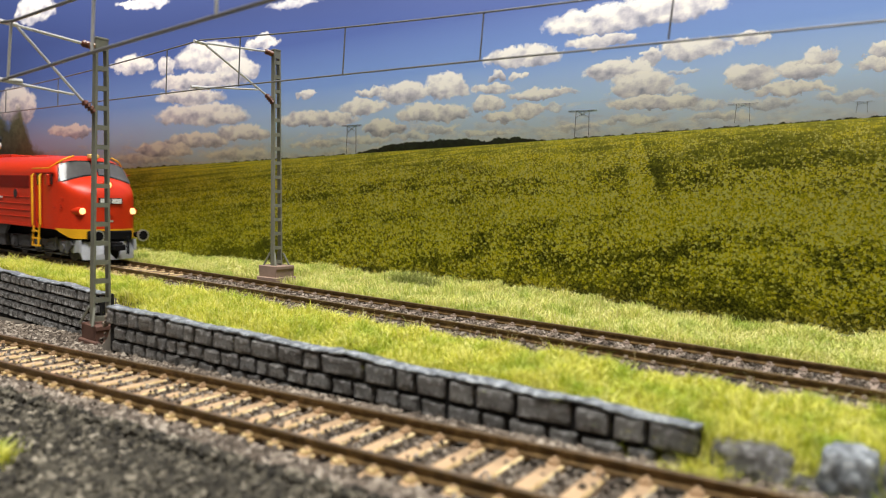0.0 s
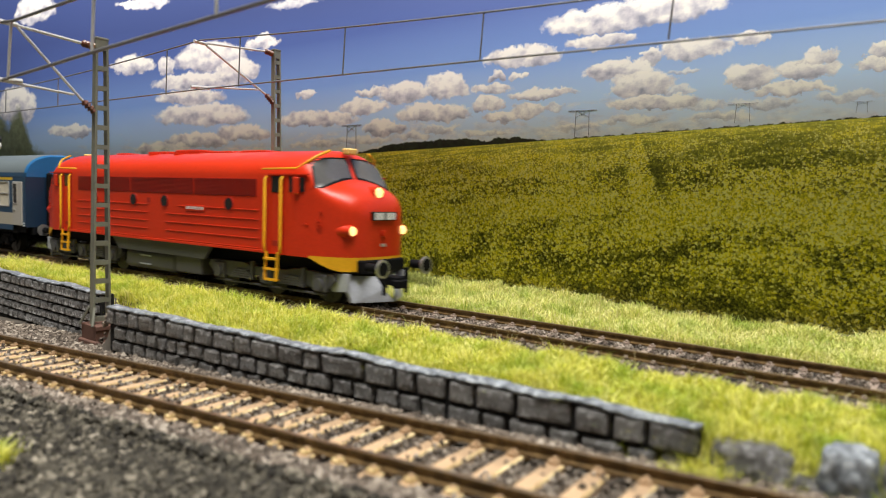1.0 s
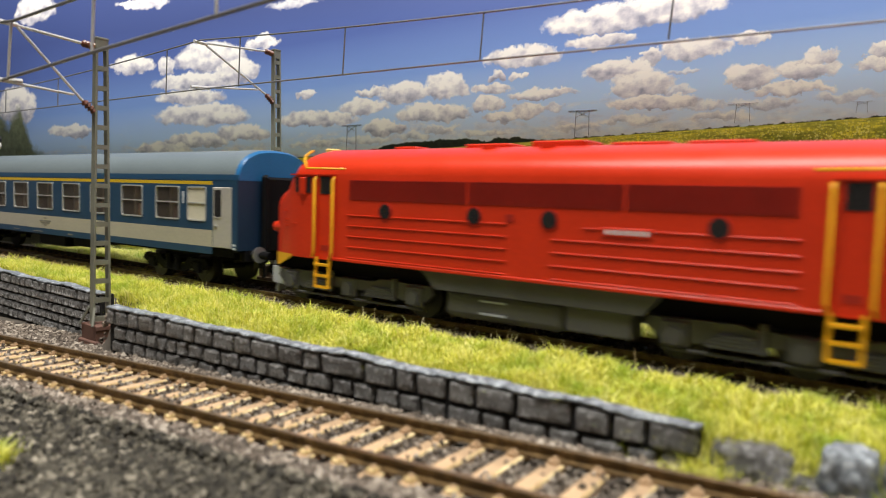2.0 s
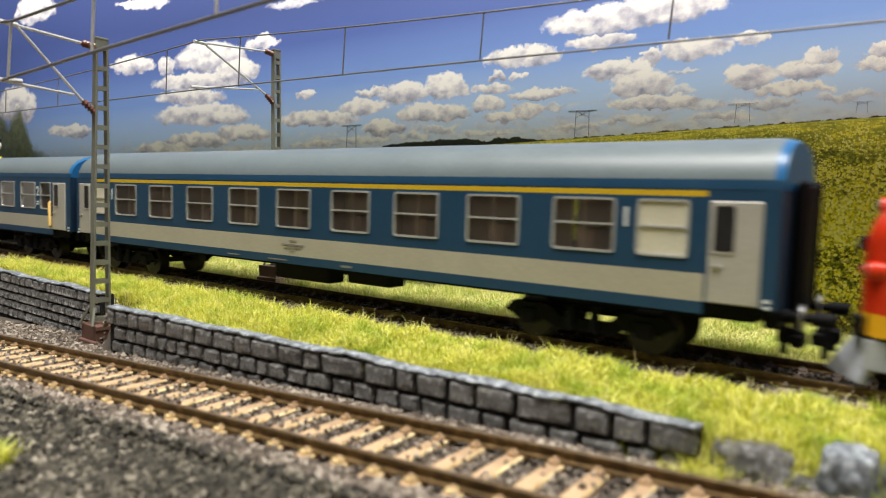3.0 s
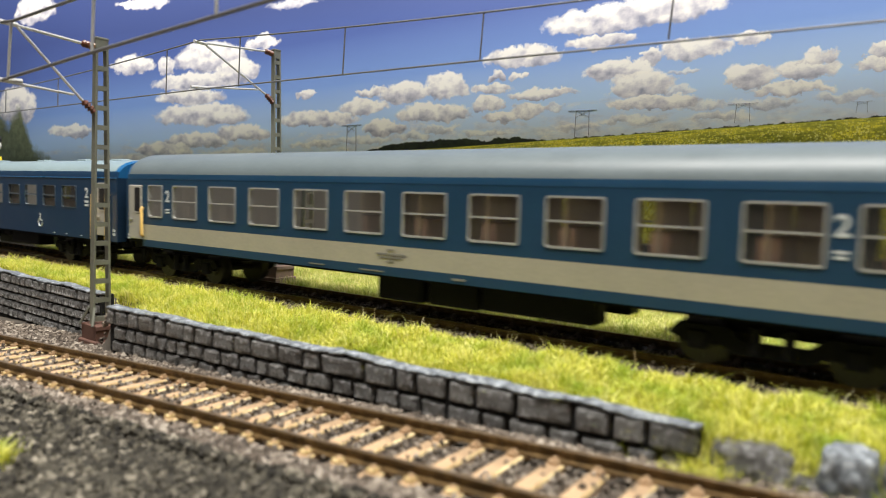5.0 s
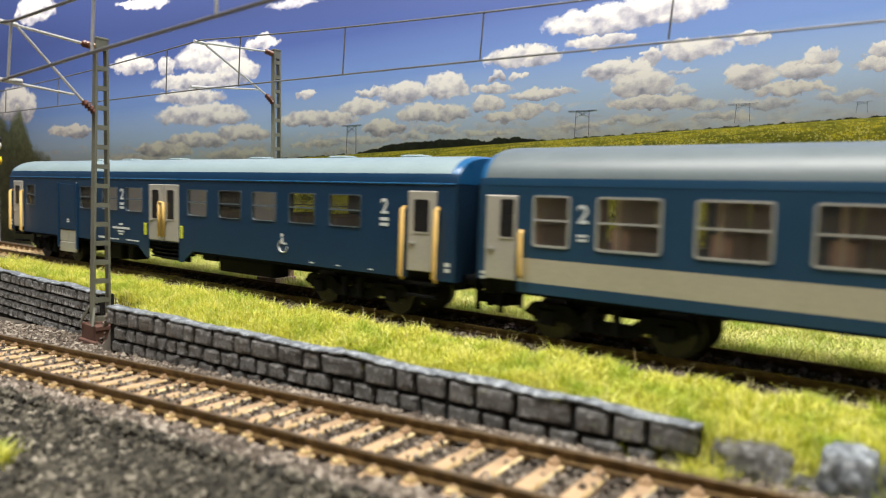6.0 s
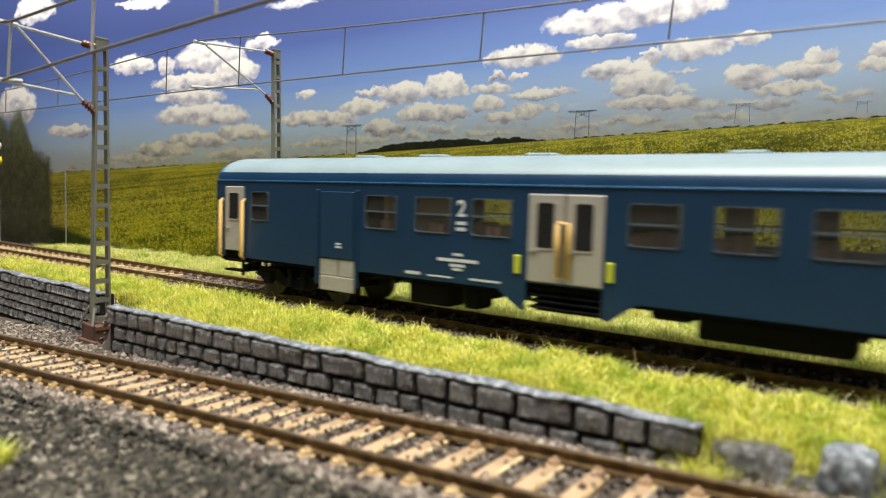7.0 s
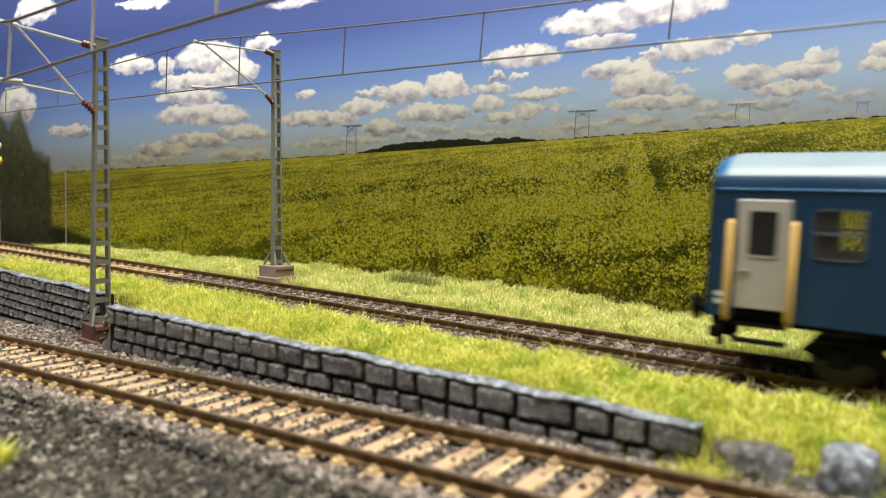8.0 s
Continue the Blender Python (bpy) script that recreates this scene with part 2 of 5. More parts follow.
FAINT_CLOUDS = [(-132, 76, 3.4, 1.3), (-85, 81, 4.8, 1.2), (-79, 68, 8.8, 1.8), (-73, 64, 11.5, 1.6), (-126, 62, 10.1, 1.5), (-204, 60, 9.1, 2.3),
                (-260, 57, 15.1, 1.9), (-308, 52, 22.8, 3.2), (-275, 126, 15.1, 2.2), (-190, 63, 9.8, 1.7), (-167, 61, 12.0, 1.4), (-87, 74, 6.1,
                1.6), (-137, 70, 6.0, 1.6), (-34, 69, 9.4, 1.8), (-104, 64, 13.1, 1.7), (-233, 59, 19.6, 1.9), (-371, 49, 22.5, 2.8), (-59, 68,
                10.7, 1.7)]


def print_material():
    """The printed summer landscape: sky, fair-weather clouds, wood on the skyline, rape field."""
    m = Mat("landscape_print", 0.55, 0, 0.3)
    sep = m.node("ShaderNodeSeparateXYZ")
    m.put(m.coord.outputs["Object"], sep.inputs[0])
    x = m.math("MULTIPLY", sep.outputs[0], 1000.0)
    z = m.math("MULTIPLY", sep.outputs[2], 1000.0)

    def tex(a, b, size, detail, rough=0.6, seed=0.0):
        co = m.node("ShaderNodeCombineXYZ")
        m.put(a, co.inputs[0])
        m.put(b, co.inputs[1])
        co.inputs[2].default_value = seed
        n = m.node("ShaderNodeTexNoise")
        n.inputs["Scale"].default_value = 1.0 / size
        n.inputs["Detail"].default_value = detail
        n.inputs["Roughness"].default_value = rough
        m.put(co.outputs[0], n.inputs["Vector"])
        return n.outputs["Fac"]

    def cells(size, seed, jitter=1.0):
        """Round blobs with one random value each, at a given spacing."""
        co = m.node("ShaderNodeCombineXYZ")
        m.put(m.math("MULTIPLY_ADD", f6, 1.9 * size, m.math("ADD", x, seed)), co.inputs[0])
        m.put(m.math("MULTIPLY_ADD", f7, 1.9 * size, z), co.inputs[1])
        n = m.node("ShaderNodeTexVoronoi")
        n.voronoi_dimensions = "2D"
        n.inputs["Scale"].default_value = 1.0 / size
        n.inputs["Randomness"].default_value = jitter
        m.put(co.outputs[0], n.inputs["Vector"])
        pick = m.node("ShaderNodeSeparateColor")
        m.put(n.outputs["Color"], pick.inputs[0])
        return n.outputs["Distance"], pick.outputs[0], pick.outputs[1]

    # skyline of the field
    skyline = m.math("ADD", m.math("MULTIPLY_ADD", x, 0.0355, 63.0), m.math("MULTIPLY", m.math("MULTIPLY", x, x), -0.00004))
    up = m.math("SUBTRACT", z, skyline)
    sky = m.ramp(m.math("DIVIDE", up, 75.0, clamp=True),
                 [(0.0, (0.70, 0.79, 0.95)), (0.2, (0.50, 0.68, 0.97)), (0.45, (0.20, 0.33, 0.69)), (0.75, (0.075, 0.122, 0.355)), (1.0, (0.050, 0.078, 0.24))])
    # clouds
    n1, n2, n3 = tex(x, z, 8.0, 5, 0.62), tex(x, z, 8.0, 5, 0.62, 31.0), tex(x, z, 2.6, 5, 0.62, 11.0)
    wx = m.math("MULTIPLY_ADD", m.math("SUBTRACT", n1, 0.5), 15.0, m.math("MULTIPLY_ADD", m.math("SUBTRACT", n3, 0.5), 5.0, x))
    wz = m.math("MULTIPLY_ADD", m.math("SUBTRACT", n2, 0.5), 8.0, m.math("MULTIPLY_ADD", m.math("SUBTRACT", n3, 0.5), 3.0, z))
    # banks of small cloud low over the skyline
    n4 = tex(x, m.math("MULTIPLY", z, 2.6), 14.0, 6, 0.62, 23.0)
    n5 = tex(x, m.math("MULTIPLY", z, 1.7), 5.0, 5, 0.6, 41.0)
    lowness = m.math("SUBTRACT", 1.0, m.math("DIVIDE", up, 30.0), clamp=True)
    bank = m.math("MULTIPLY", m.math("ADD", m.math("MULTIPLY_ADD", lowness, 0.40, -0.77), n4), 4.5, clamp=True)
    bank_tone = m.ramp(m.math("MULTIPLY_ADD", n5, 0.65, m.math("MULTIPLY", n3, 0.35)), [(0.38, (0.50, 0.52, 0.63)), (0.52, (0.76, 0.74, 0.78)), (0.64, (0.95, 0.92, 0.88))])
    col = m.mix(m.math("MULTIPLY", bank, 0.85), sky, bank_tone)
    n6 = tex(x, m.math("MULTIPLY", z, 1.4), 7.0, 3, 0.5, 57.0)
    billow = m.math("MULTIPLY_ADD", m.math("SUBTRACT", n6, 0.5), 1.5, m.math("MULTIPLY", m.math("SUBTRACT", m.math("ADD", n3, n5), 1.0), 0.30))
    for k, (cx, cz, rx, rz) in enumerate(FAINT_CLOUDS + WEST_CLOUDS + CLOUDS):
        faint = k < len(FAINT_CLOUDS)
        rx, rz = rx * 1.10, rz * 1.15
        a = m.math("MULTIPLY_ADD", wx, 1.0 / rx, -cx / rx)
        b = m.math("MULTIPLY_ADD", wz, 1.0 / rz, -cz / rz)
        bb = m.math("ADD", m.math("MAXIMUM", b, 0.0), m.math("MULTIPLY", m.math("MINIMUM", b, 0.0), 1.3))
        d = m.math("ADD", m.math("MULTIPLY", a, a), m.math("MULTIPLY", bb, bb))
        dens = m.math("MULTIPLY", m.math("SUBTRACT", 1.12, d), 1.6 if faint else 3.2, clamp=True)
        tone = m.math("ADD", m.math("MULTIPLY_ADD", b, 0.40, 0.54), billow, clamp=True)
        c = m.ramp(tone, [(0.10, (0.30, 0.31, 0.41)), (0.42, (0.62, 0.60, 0.66)), (0.76, (0.96, 0.93, 0.88))])
        col = m.mix(m.math("MULTIPLY", dens, 0.7 if faint else 0.96), col, c)
    # wood on the skyline
    rough = tex(x, z, 3.0, 4, 0.6, 5.0)
    hump = m.math("EXPONENT", m.math("MULTIPLY", m.math("POWER", m.math("DIVIDE", m.math("ADD", x, 197.0), 30.0), 4.0), -1.0))
    hump2 = m.math("EXPONENT", m.math("MULTIPLY", m.math("POWER", m.math("DIVIDE", m.math("ADD", x, 155.0), 10.0), 4.0), -1.0))
    top = m.math("ADD", m.math("MULTIPLY_ADD", hump, 3.3, 0.3), m.math("MULTIPLY_ADD", hump2, 1.9, m.math("MULTIPLY", m.math("SUBTRACT", rough, 0.5), 3.2)))
    wood = m.math("MULTIPLY", m.math("SUBTRACT", top, up), 2.5, clamp=True)
    col = m.mix(wood, col, m.ramp(rough, [(0.3, (0.012, 0.016, 0.014)), (0.7, (0.035, 0.045, 0.03))]))
    # field: blossom in blobs that shrink towards the skyline, in drifts along it
    v = m.math("MAXIMUM", m.math("MULTIPLY", up, -1.0), 0.0)
    def bell(a, centre, wide):
        return m.math("EXPONENT", m.math("MULTIPLY", m.math("POWER", m.math("ABSOLUTE", m.math("DIVIDE", m.math("SUBTRACT", a, centre), wide)), 2.0), -1.0))
    def between(a, lo, hi):
        return m.math("DIVIDE", m.math("SUBTRACT", a, lo), hi - lo, clamp=True)
    near_x = m.math("MULTIPLY", x, m.math("DIVIDE", 18.0, m.math("ADD", v, 12.0)))
    drifts = tex(m.math("MULTIPLY", near_x, 0.16), m.math("MULTIPLY", m.math("LOGARITHM", m.math("ADD", v, 2.5), 2.718), 9.0), 3.2, 4, 0.6, 3.0)
    patches = tex(x, m.math("MULTIPLY", z, 1.8), 15.0, 5, 0.62, 9.0)
    f6, f7 = tex(x, z, 1.1, 4, 0.7, 19.0), tex(x, z, 1.1, 4, 0.7, 71.0)
    lane_x = m.math("SUBTRACT", m.math("ADD", x, 101.5), m.math("MULTIPLY", v, 0.12))
    lane_half = m.math("MINIMUM", m.math("MULTIPLY_ADD", v, 0.36, 0.4), 5.0)
    lane_on = m.math("MULTIPLY", m.math("MULTIPLY", m.math("SUBTRACT", lane_half, m.math("ABSOLUTE", lane_x)), 0.8, clamp=True), m.math("EXPONENT", m.math("MULTIPLY", v, -0.05)))
    rut = m.math("MULTIPLY", bell(m.math("SUBTRACT", m.math("ADD", x, 101.5), m.math("MULTIPLY", v, 0.50)), 0.0, 2.6), bell(v, 18.0, 9.0))
    east = between(x, -165.0, -95.0)
    gold = m.math("MULTIPLY", bell(v, 28.0, 6.0), m.math("MULTIPLY_ADD", east, 0.42, 0.16))
    gold = m.math("ADD", gold, m.math("MULTIPLY", m.math("MULTIPLY", bell(v, 8.0, 3.0), bell(x, -150.0, 22.0)), 0.35))
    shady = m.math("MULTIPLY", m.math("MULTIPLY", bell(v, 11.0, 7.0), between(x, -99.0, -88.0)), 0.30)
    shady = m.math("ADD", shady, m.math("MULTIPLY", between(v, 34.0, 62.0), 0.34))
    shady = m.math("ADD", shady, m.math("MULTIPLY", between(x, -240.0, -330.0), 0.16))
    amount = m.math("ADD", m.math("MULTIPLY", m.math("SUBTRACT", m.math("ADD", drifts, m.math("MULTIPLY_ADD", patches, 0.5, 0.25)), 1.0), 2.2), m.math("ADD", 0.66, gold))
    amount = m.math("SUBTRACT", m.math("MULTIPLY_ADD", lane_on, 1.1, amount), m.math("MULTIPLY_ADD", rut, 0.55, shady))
    near = between(v, 18.0, 40.0)
    far = between(v, 15.0, 4.0)
    blossom, value = None, None
    for size, seed, weight in ((1.45, 5.0, near), (1.0, 40.0, m.math("SUBTRACT", 1.0, far)), (0.62, 90.0, m.math("SUBTRACT", 1.0, m.math("MULTIPLY", near, 0.6)))):
        dist, chance, tint = cells(size, seed)
        on = m.math("MULTIPLY", m.math("SUBTRACT", amount, chance), 5.0, clamp=True)
        blob = m.math("MULTIPLY", m.math("SUBTRACT", 0.62, dist), 6.0, clamp=True)
        one = m.math("MULTIPLY", m.math("MULTIPLY", on, blob), weight)
        blossom = one if blossom is None else m.math("MAXIMUM", blossom, one)
        value = tint if value is None else m.math("MULTIPLY_ADD", value, 0.5, m.math("MULTIPLY", tint, 0.5))
    leaf = m.ramp(m.math("MULTIPLY_ADD", f6, 0.7, m.math("MULTIPLY", patches, 0.3)), [(0.40, (0.018, 0.022, 0.005)), (0.5, (0.16, 0.165, 0.022)), (0.61, (0.52, 0.49, 0.07))])
    flower = m.ramp(m.math("MULTIPLY_ADD", value, 0.5, m.math("MULTIPLY", f6, 0.5)), [(0.34, (0.46, 0.45, 0.040)), (0.46, (1.0, 0.89, 0.060)), (0.60, (1.0, 0.97, 0.42))])
    field = m.mix(blossom, leaf, flower)
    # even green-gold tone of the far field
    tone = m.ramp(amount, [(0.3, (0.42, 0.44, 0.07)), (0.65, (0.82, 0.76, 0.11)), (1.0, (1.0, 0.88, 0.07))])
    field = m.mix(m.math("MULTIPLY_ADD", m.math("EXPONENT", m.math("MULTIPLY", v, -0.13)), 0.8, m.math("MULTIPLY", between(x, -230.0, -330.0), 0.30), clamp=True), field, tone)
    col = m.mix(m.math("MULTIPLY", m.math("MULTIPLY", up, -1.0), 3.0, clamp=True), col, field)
    # conifers and a green slope at the far end
    tn = tex(x, z, 5.0, 6, 0.7, 17.0)
    peak = m.math("SUBTRACT", 78.0, m.math("MULTIPLY", m.math("MAXIMUM", m.math("ADD", x, 462.0), 0.0), 1.15))
    comb = m.math("MULTIPLY", m.math("PINGPONG", m.math("ADD", x, 462.0), 13.0), -0.8)
    conifer = m.math("MULTIPLY", m.math("SUBTRACT", m.math("ADD", m.math("ADD", peak, comb), m.math("MULTIPLY", tn, 16.0)), m.math("ADD", z, 4.0)), 0.14, clamp=True)
    slope = m.math("MULTIPLY", m.math("SUBTRACT", m.math("MULTIPLY_ADD", tn, 5.0, 8.0), m.math("MULTIPLY_ADD", m.math("ADD", x, 432.0), 0.19, z)), 0.3, clamp=True)
    col = m.mix(m.math("MULTIPLY", slope, between(x, -345.0, -375.0)), col, m.ramp(tn, [(0.3, (0.035, 0.06, 0.02)), (0.7, (0.10, 0.15, 0.05))]))
    inside = m.math("MULTIPLY", m.math("SUBTRACT", m.math("MULTIPLY_ADD", tn, 10.0, -437.0), x), 0.25, clamp=True)
    col = m.mix(m.math("MULTIPLY", conifer, inside), col, m.ramp(tn, [(0.3, (0.07, 0.085, 0.05)), (0.7, (0.20, 0.23, 0.135))]))
    m.colour(col)
    return m.m


def background():
    xs = np.concatenate([np.arange(-1620, -500, 40.0), np.arange(-500, -20, 6.0), np.arange(-20, 1121, 40.0)])
    front = [(x, board_y(x), z) for x in xs for z in (-16.0, 190.0)]
    back = [(x, board_y(x) + 4.0, z) for x in xs for z in (-16.0, 190.0)]
    n, faces = len(front), []
    for i in range(len(xs) - 1):
        a = 2 * i
        faces += [(a, a + 2, a + 3, a + 1), (n + a, n + a + 1, n + a + 3, n + a + 2), (a + 1, a + 3, n + a + 3, n + a + 1), (a, n + a, n + a + 2, a + 2)]
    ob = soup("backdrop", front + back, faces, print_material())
    for p in ob.data.polygons:
        p.use_smooth = abs(p.normal.z) < 0.5
    tagged(ob, "curved board with a printed rape field under a cloudy sky", "backdrop", kind="structure")
    ink = painted("printed_ink", (0.10, 0.11, 0.15), 0.6)
    for x0, w, z0, h in ((-241.5, 5.6, 52.3, 13.5), (-127.0, 6.0, 58.2, 10.3), (-67.3, 4.9, 61.8, 6.4), (-31.0, 3.2, 63.5, 3.5)):
        bm = bmesh.new()
        r = 0.012 * h
        for x, lean in ((x0, 0.3), (x0 + w, -0.3)):
            put_rod(bm, (x, board_y(x) - 0.15, z0), (x + lean, board_y(x) - 0.15, z0 + h), r, 5)
        a, b = x0 - 0.5 * w, x0 + 1.5 * w
        put_rod(bm, (a, board_y(a) - 0.15, z0 + h), (b, board_y(b) - 0.15, z0 + h), r * 0.8, 5)
        put_rod(bm, (x0 + 0.3, board_y(x0) - 0.15, z0 + h * 0.75), (x0 + w - 0.3, board_y(x0 + w) - 0.15, z0 + h), r * 0.5, 5)
        put_rod(bm, (x0 + 0.3, board_y(x0) - 0.15, z0 + h), (x0 + w - 0.3, board_y(x0 + w) - 0.15, z0 + h * 0.75), r * 0.5, 5)
        part("printed_pylon", bm, ink, ob, "dark grey printed power pylon")


background()


# ---- tracks ----
RAIL_SHAPE = [(-1.0, -2.0), (1.0, -2.0), (1.0, -1.75), (0.3, -1.5), (0.28, -0.75), (0.48, -0.6), (0.48, -0.05), (0.4, 0.0), (-0.4, 0.0), (-0.48, -0.05), (-0.48, -0.6), (-0.28, -0.75), (-0.3, -1.5), (-1.0, -1.75)]


def sleeper_mesh(name, mat, chair_mat, half):
    bm = bmesh.new()
    put_box(bm, -half, half, -14.0, 14.0, -3.6, -2.1, 0.3)
    n0 = len(bm.faces)
    for y in (-8.7, 8.7):
        for s in (-1, 1):
            put_box(bm, -0.75, 0.75, y + s * 1.45 - 0.75, y + s * 1.45 + 0.75, -2.12, -1.55)
            put_box(bm, -0.35, 0.35, y + s * 1.2 - 0.4, y + s * 1.2 + 0.4, -1.56, -1.15)
    me = mesh_of(name, bm, mat)
    me.materials.append(chair_mat)
    for p in me.polygons[n0:]:
        p.material_index = 1
    return me


def track(at, turn, tilt, x0, x1, pitch, mat, chair, label, keep):
    root = thing("railway_track")
    root.matrix_basis = pose(at[0] * MM, at[1] * MM, at[2] * MM, 0, tilt, turn)
    tagged(root, label, "track")
    for y in (-8.7, 8.7):
        bm = put_prism(bmesh.new(), [(y + a, b) for a, b in RAIL_SHAPE], x0, x1)
        ob = part("rail", bm, RAIL, root, "rust-brown steel rail")
        ob.data.materials.append(RAIL_TOP)
        for p in ob.data.polygons:
            if p.normal.z > 0.9 and p.center.z > -0.0001:
                p.material_index = 1
    half = 1.55 if mat is SLEEPER_PALE else 1.2
    me = sleeper_mesh("sleeper", mat, chair, half)
    pale = sleeper_mesh("sleeper", SLEEPER_PALE, CHAIR_PALE, half)
    x, far = x0 + 2, []
    while x < x1:
        if keep[0] < x < keep[1]:
            ob = new("sleeper", pale if x < -258 else me)
            ob.parent = root
            ob.location = (x * MM, random.uniform(-0.3, 0.3) * MM, 0)
            ob.rotation_euler = (0, 0, radians(random.uniform(-0.7, 0.7)))
        else:
            far.append(x)
        x += pitch
    bm = bmesh.new()
    for x in far:
        put_box(bm, x - 1.25, x + 1.25, -15, 15, -3.6, -2.1)
    part("far_sleepers", bm, mat, root)["kind"] = "stuff"
    return root


track((0, 0, 0), 0, 0, -1610, 1115, 6.7, SLEEPER_BROWN, CHAIR, "rear track with dark rails on brown sleepers", (-500, 40))
track((0, -72.1, -2.28), math.degrees(math.atan(0.0512)), -math.degrees(math.atan(0.0377)), -800, 150, 6.95, SLEEPER_PALE, CHAIR_PALE,
      "front track with rusty rails on pale timber sleepers", (-330, 10))


# ---- loose ballast ----
def stones(name, pts, sizes, mat, label):
    """Angular grains: squashed octahedra with random turns."""
    n = len(pts)
    base = np.array([(1, 0, 0), (-1, 0, 0), (0, 1, 0), (0, -1, 0), (0, 0, 1), (0, 0, -1)], float)
    tri = np.array([(0, 2, 4), (2, 1, 4), (1, 3, 4), (3, 0, 4), (2, 0, 5), (1, 2, 5), (3, 1, 5), (0, 3, 5)])
    v = base[None] * rng.uniform(0.6, 1.25, (n, 6, 1)) * sizes[:, None, None]
    q = rng.normal(size=(n, 4))
    q /= np.linalg.norm(q, axis=1)[:, None]
    w, a, b, c = q.T
    rot = np.stack([np.stack([1 - 2 * (b * b + c * c), 2 * (a * b - w * c), 2 * (a * c + w * b)], 1),
                    np.stack([2 * (a * b + w * c), 1 - 2 * (a * a + c * c), 2 * (b * c - w * a)], 1),
                    np.stack([2 * (a * c - w * b), 2 * (b * c + w * a), 1 - 2 * (a * a + b * b)], 1)], 1)
    v = np.einsum("nij,nkj->nki", rot, v) + np.asarray(pts)[:, None]
    f = tri[None] + 6 * np.arange(n)[:, None, None]
    return tagged(soup(name, v.reshape(-1, 3), f.reshape(-1, 3), mat), label, "gravel", kind="stuff")


def front_ballast():
    pts, sizes, bed, bed_sizes = [], [], [], []
    for _ in range(56000):
        x = -330 + 345 * rng.random() ** 0.75
        y = front_y(x) + rng.uniform(-62, 30)
        if y > (wall_y(x) if x > -190 else -49.0) - 0.6:
            continue
        d = abs(y - front_y(x))
        z = ground_z(x, y) + 0.45
        s = rng.uniform(0.5, 1.3)
        if d < 12.2:
            z, s = front_z(x) - 2.75 + rng.uniform(-0.6, 0.3), rng.uniform(0.3, 0.7)
            if rng.random() < 0.06:
                z = front_z(x) - 1.85
        elif d < 19:
            z = max(z, front_z(x) - 2.3)
        if abs(d - 8.7) < 1.6:
            continue
        (bed if d < 17 or y > front_y(x) else pts).append((x, y, z))
        (bed_sizes if d < 17 or y > front_y(x) else sizes).append(s)
    stones("front_gravel", pts, np.array(sizes), GRAVEL, "dark grey granite gravel before the front track")
    stones("front_ballast", bed, np.array(bed_sizes), GRAVEL_BROWN, "brown-grey ballast between the front sleepers")


def rear_ballast():
    pts, sizes = [], []
    for _ in range(34000):
        x = rng.uniform(-520, 40)
        y = rng.uniform(-21, 19)
        if abs(y) > 22 or abs(abs(y) - 8.7) < 1.4:
            continue
        z = (-2.15 if x > -250 else -2.7) + rng.uniform(-0.5, 0.2) if abs(y) < 16 else max(ground_z(x, y) + 0.3, -2.6)
        pts.append((x, y, z))
        sizes.append(rng.uniform(0.3, 0.6))
    stones("rear_ballast", pts, np.array(sizes), GRAVEL_BROWN, "brown-grey ballast between the rear sleepers")


front_ballast()
rear_ballast()


# ---- grass ----
def grass(name, count, where, low, high, lean, mat, label, width=0.13):
    """Static-grass fibres: bent two-piece blades."""
    v, f, k = [], [], 0
    for _ in range(count):
        p = where()
        if p is None:
            continue
        x, y, z, tall = p
        h = rng.uniform(low, high) * tall
        a, l = rng.uniform(0, 6.283), abs(rng.normal(0, lean)) * h
        dx, dy = math.cos(a) * l, math.sin(a) * l
        b = rng.uniform(0, 3.1416)
        wx, wy = math.cos(b) * width, math.sin(b) * width
        v += [(x - wx, y - wy, z - 0.3), (x + wx, y + wy, z - 0.3), (x + dx * 0.35 + wx * 0.8, y + dy * 0.35 + wy * 0.8, z + h * 0.6),
              (x + dx * 0.35 - wx * 0.8, y + dy * 0.35 - wy * 0.8, z + h * 0.6), (x + dx, y + dy, z + h * 0.92)]
        f += [(k, k + 1, k + 2, k + 3), (k + 3, k + 2, k + 4)]
        k += 5
    return tagged(soup(name, v, f, mat), label, "grass", kind="stuff")


def front_grass():
    def where():
        x = -340 + 370 * rng.random() ** 0.8
        back = -20.5 + 3.0 * smooth_noise(x, 0, 9, 5.0)
        edge = (wall_y(x) if x > -188 else (-54.5 if x > -214 else -47.5)) + 3.0 + 2.0 * smooth_noise(x, 0, 7, 2.0)
        if x > -44:
            edge -= 3.0
        if -33 < x < -24:
            edge -= 5.5
        y = edge + (back - edge) * rng.random()
        t = 0.78 + 0.75 * smooth_noise(x, y, 8, 1.0) + 0.4 * smooth_noise(x, y, 2.5, 4.0)
        return x, y, ground_z(x, y), max(0.3, t) * min(1.0, 0.55 + (back - y) / 12.0)
    grass("front_grass", 105000, where, 2.0, 4.6, 0.75, GRASS, "bright lime static grass behind the stone wall")


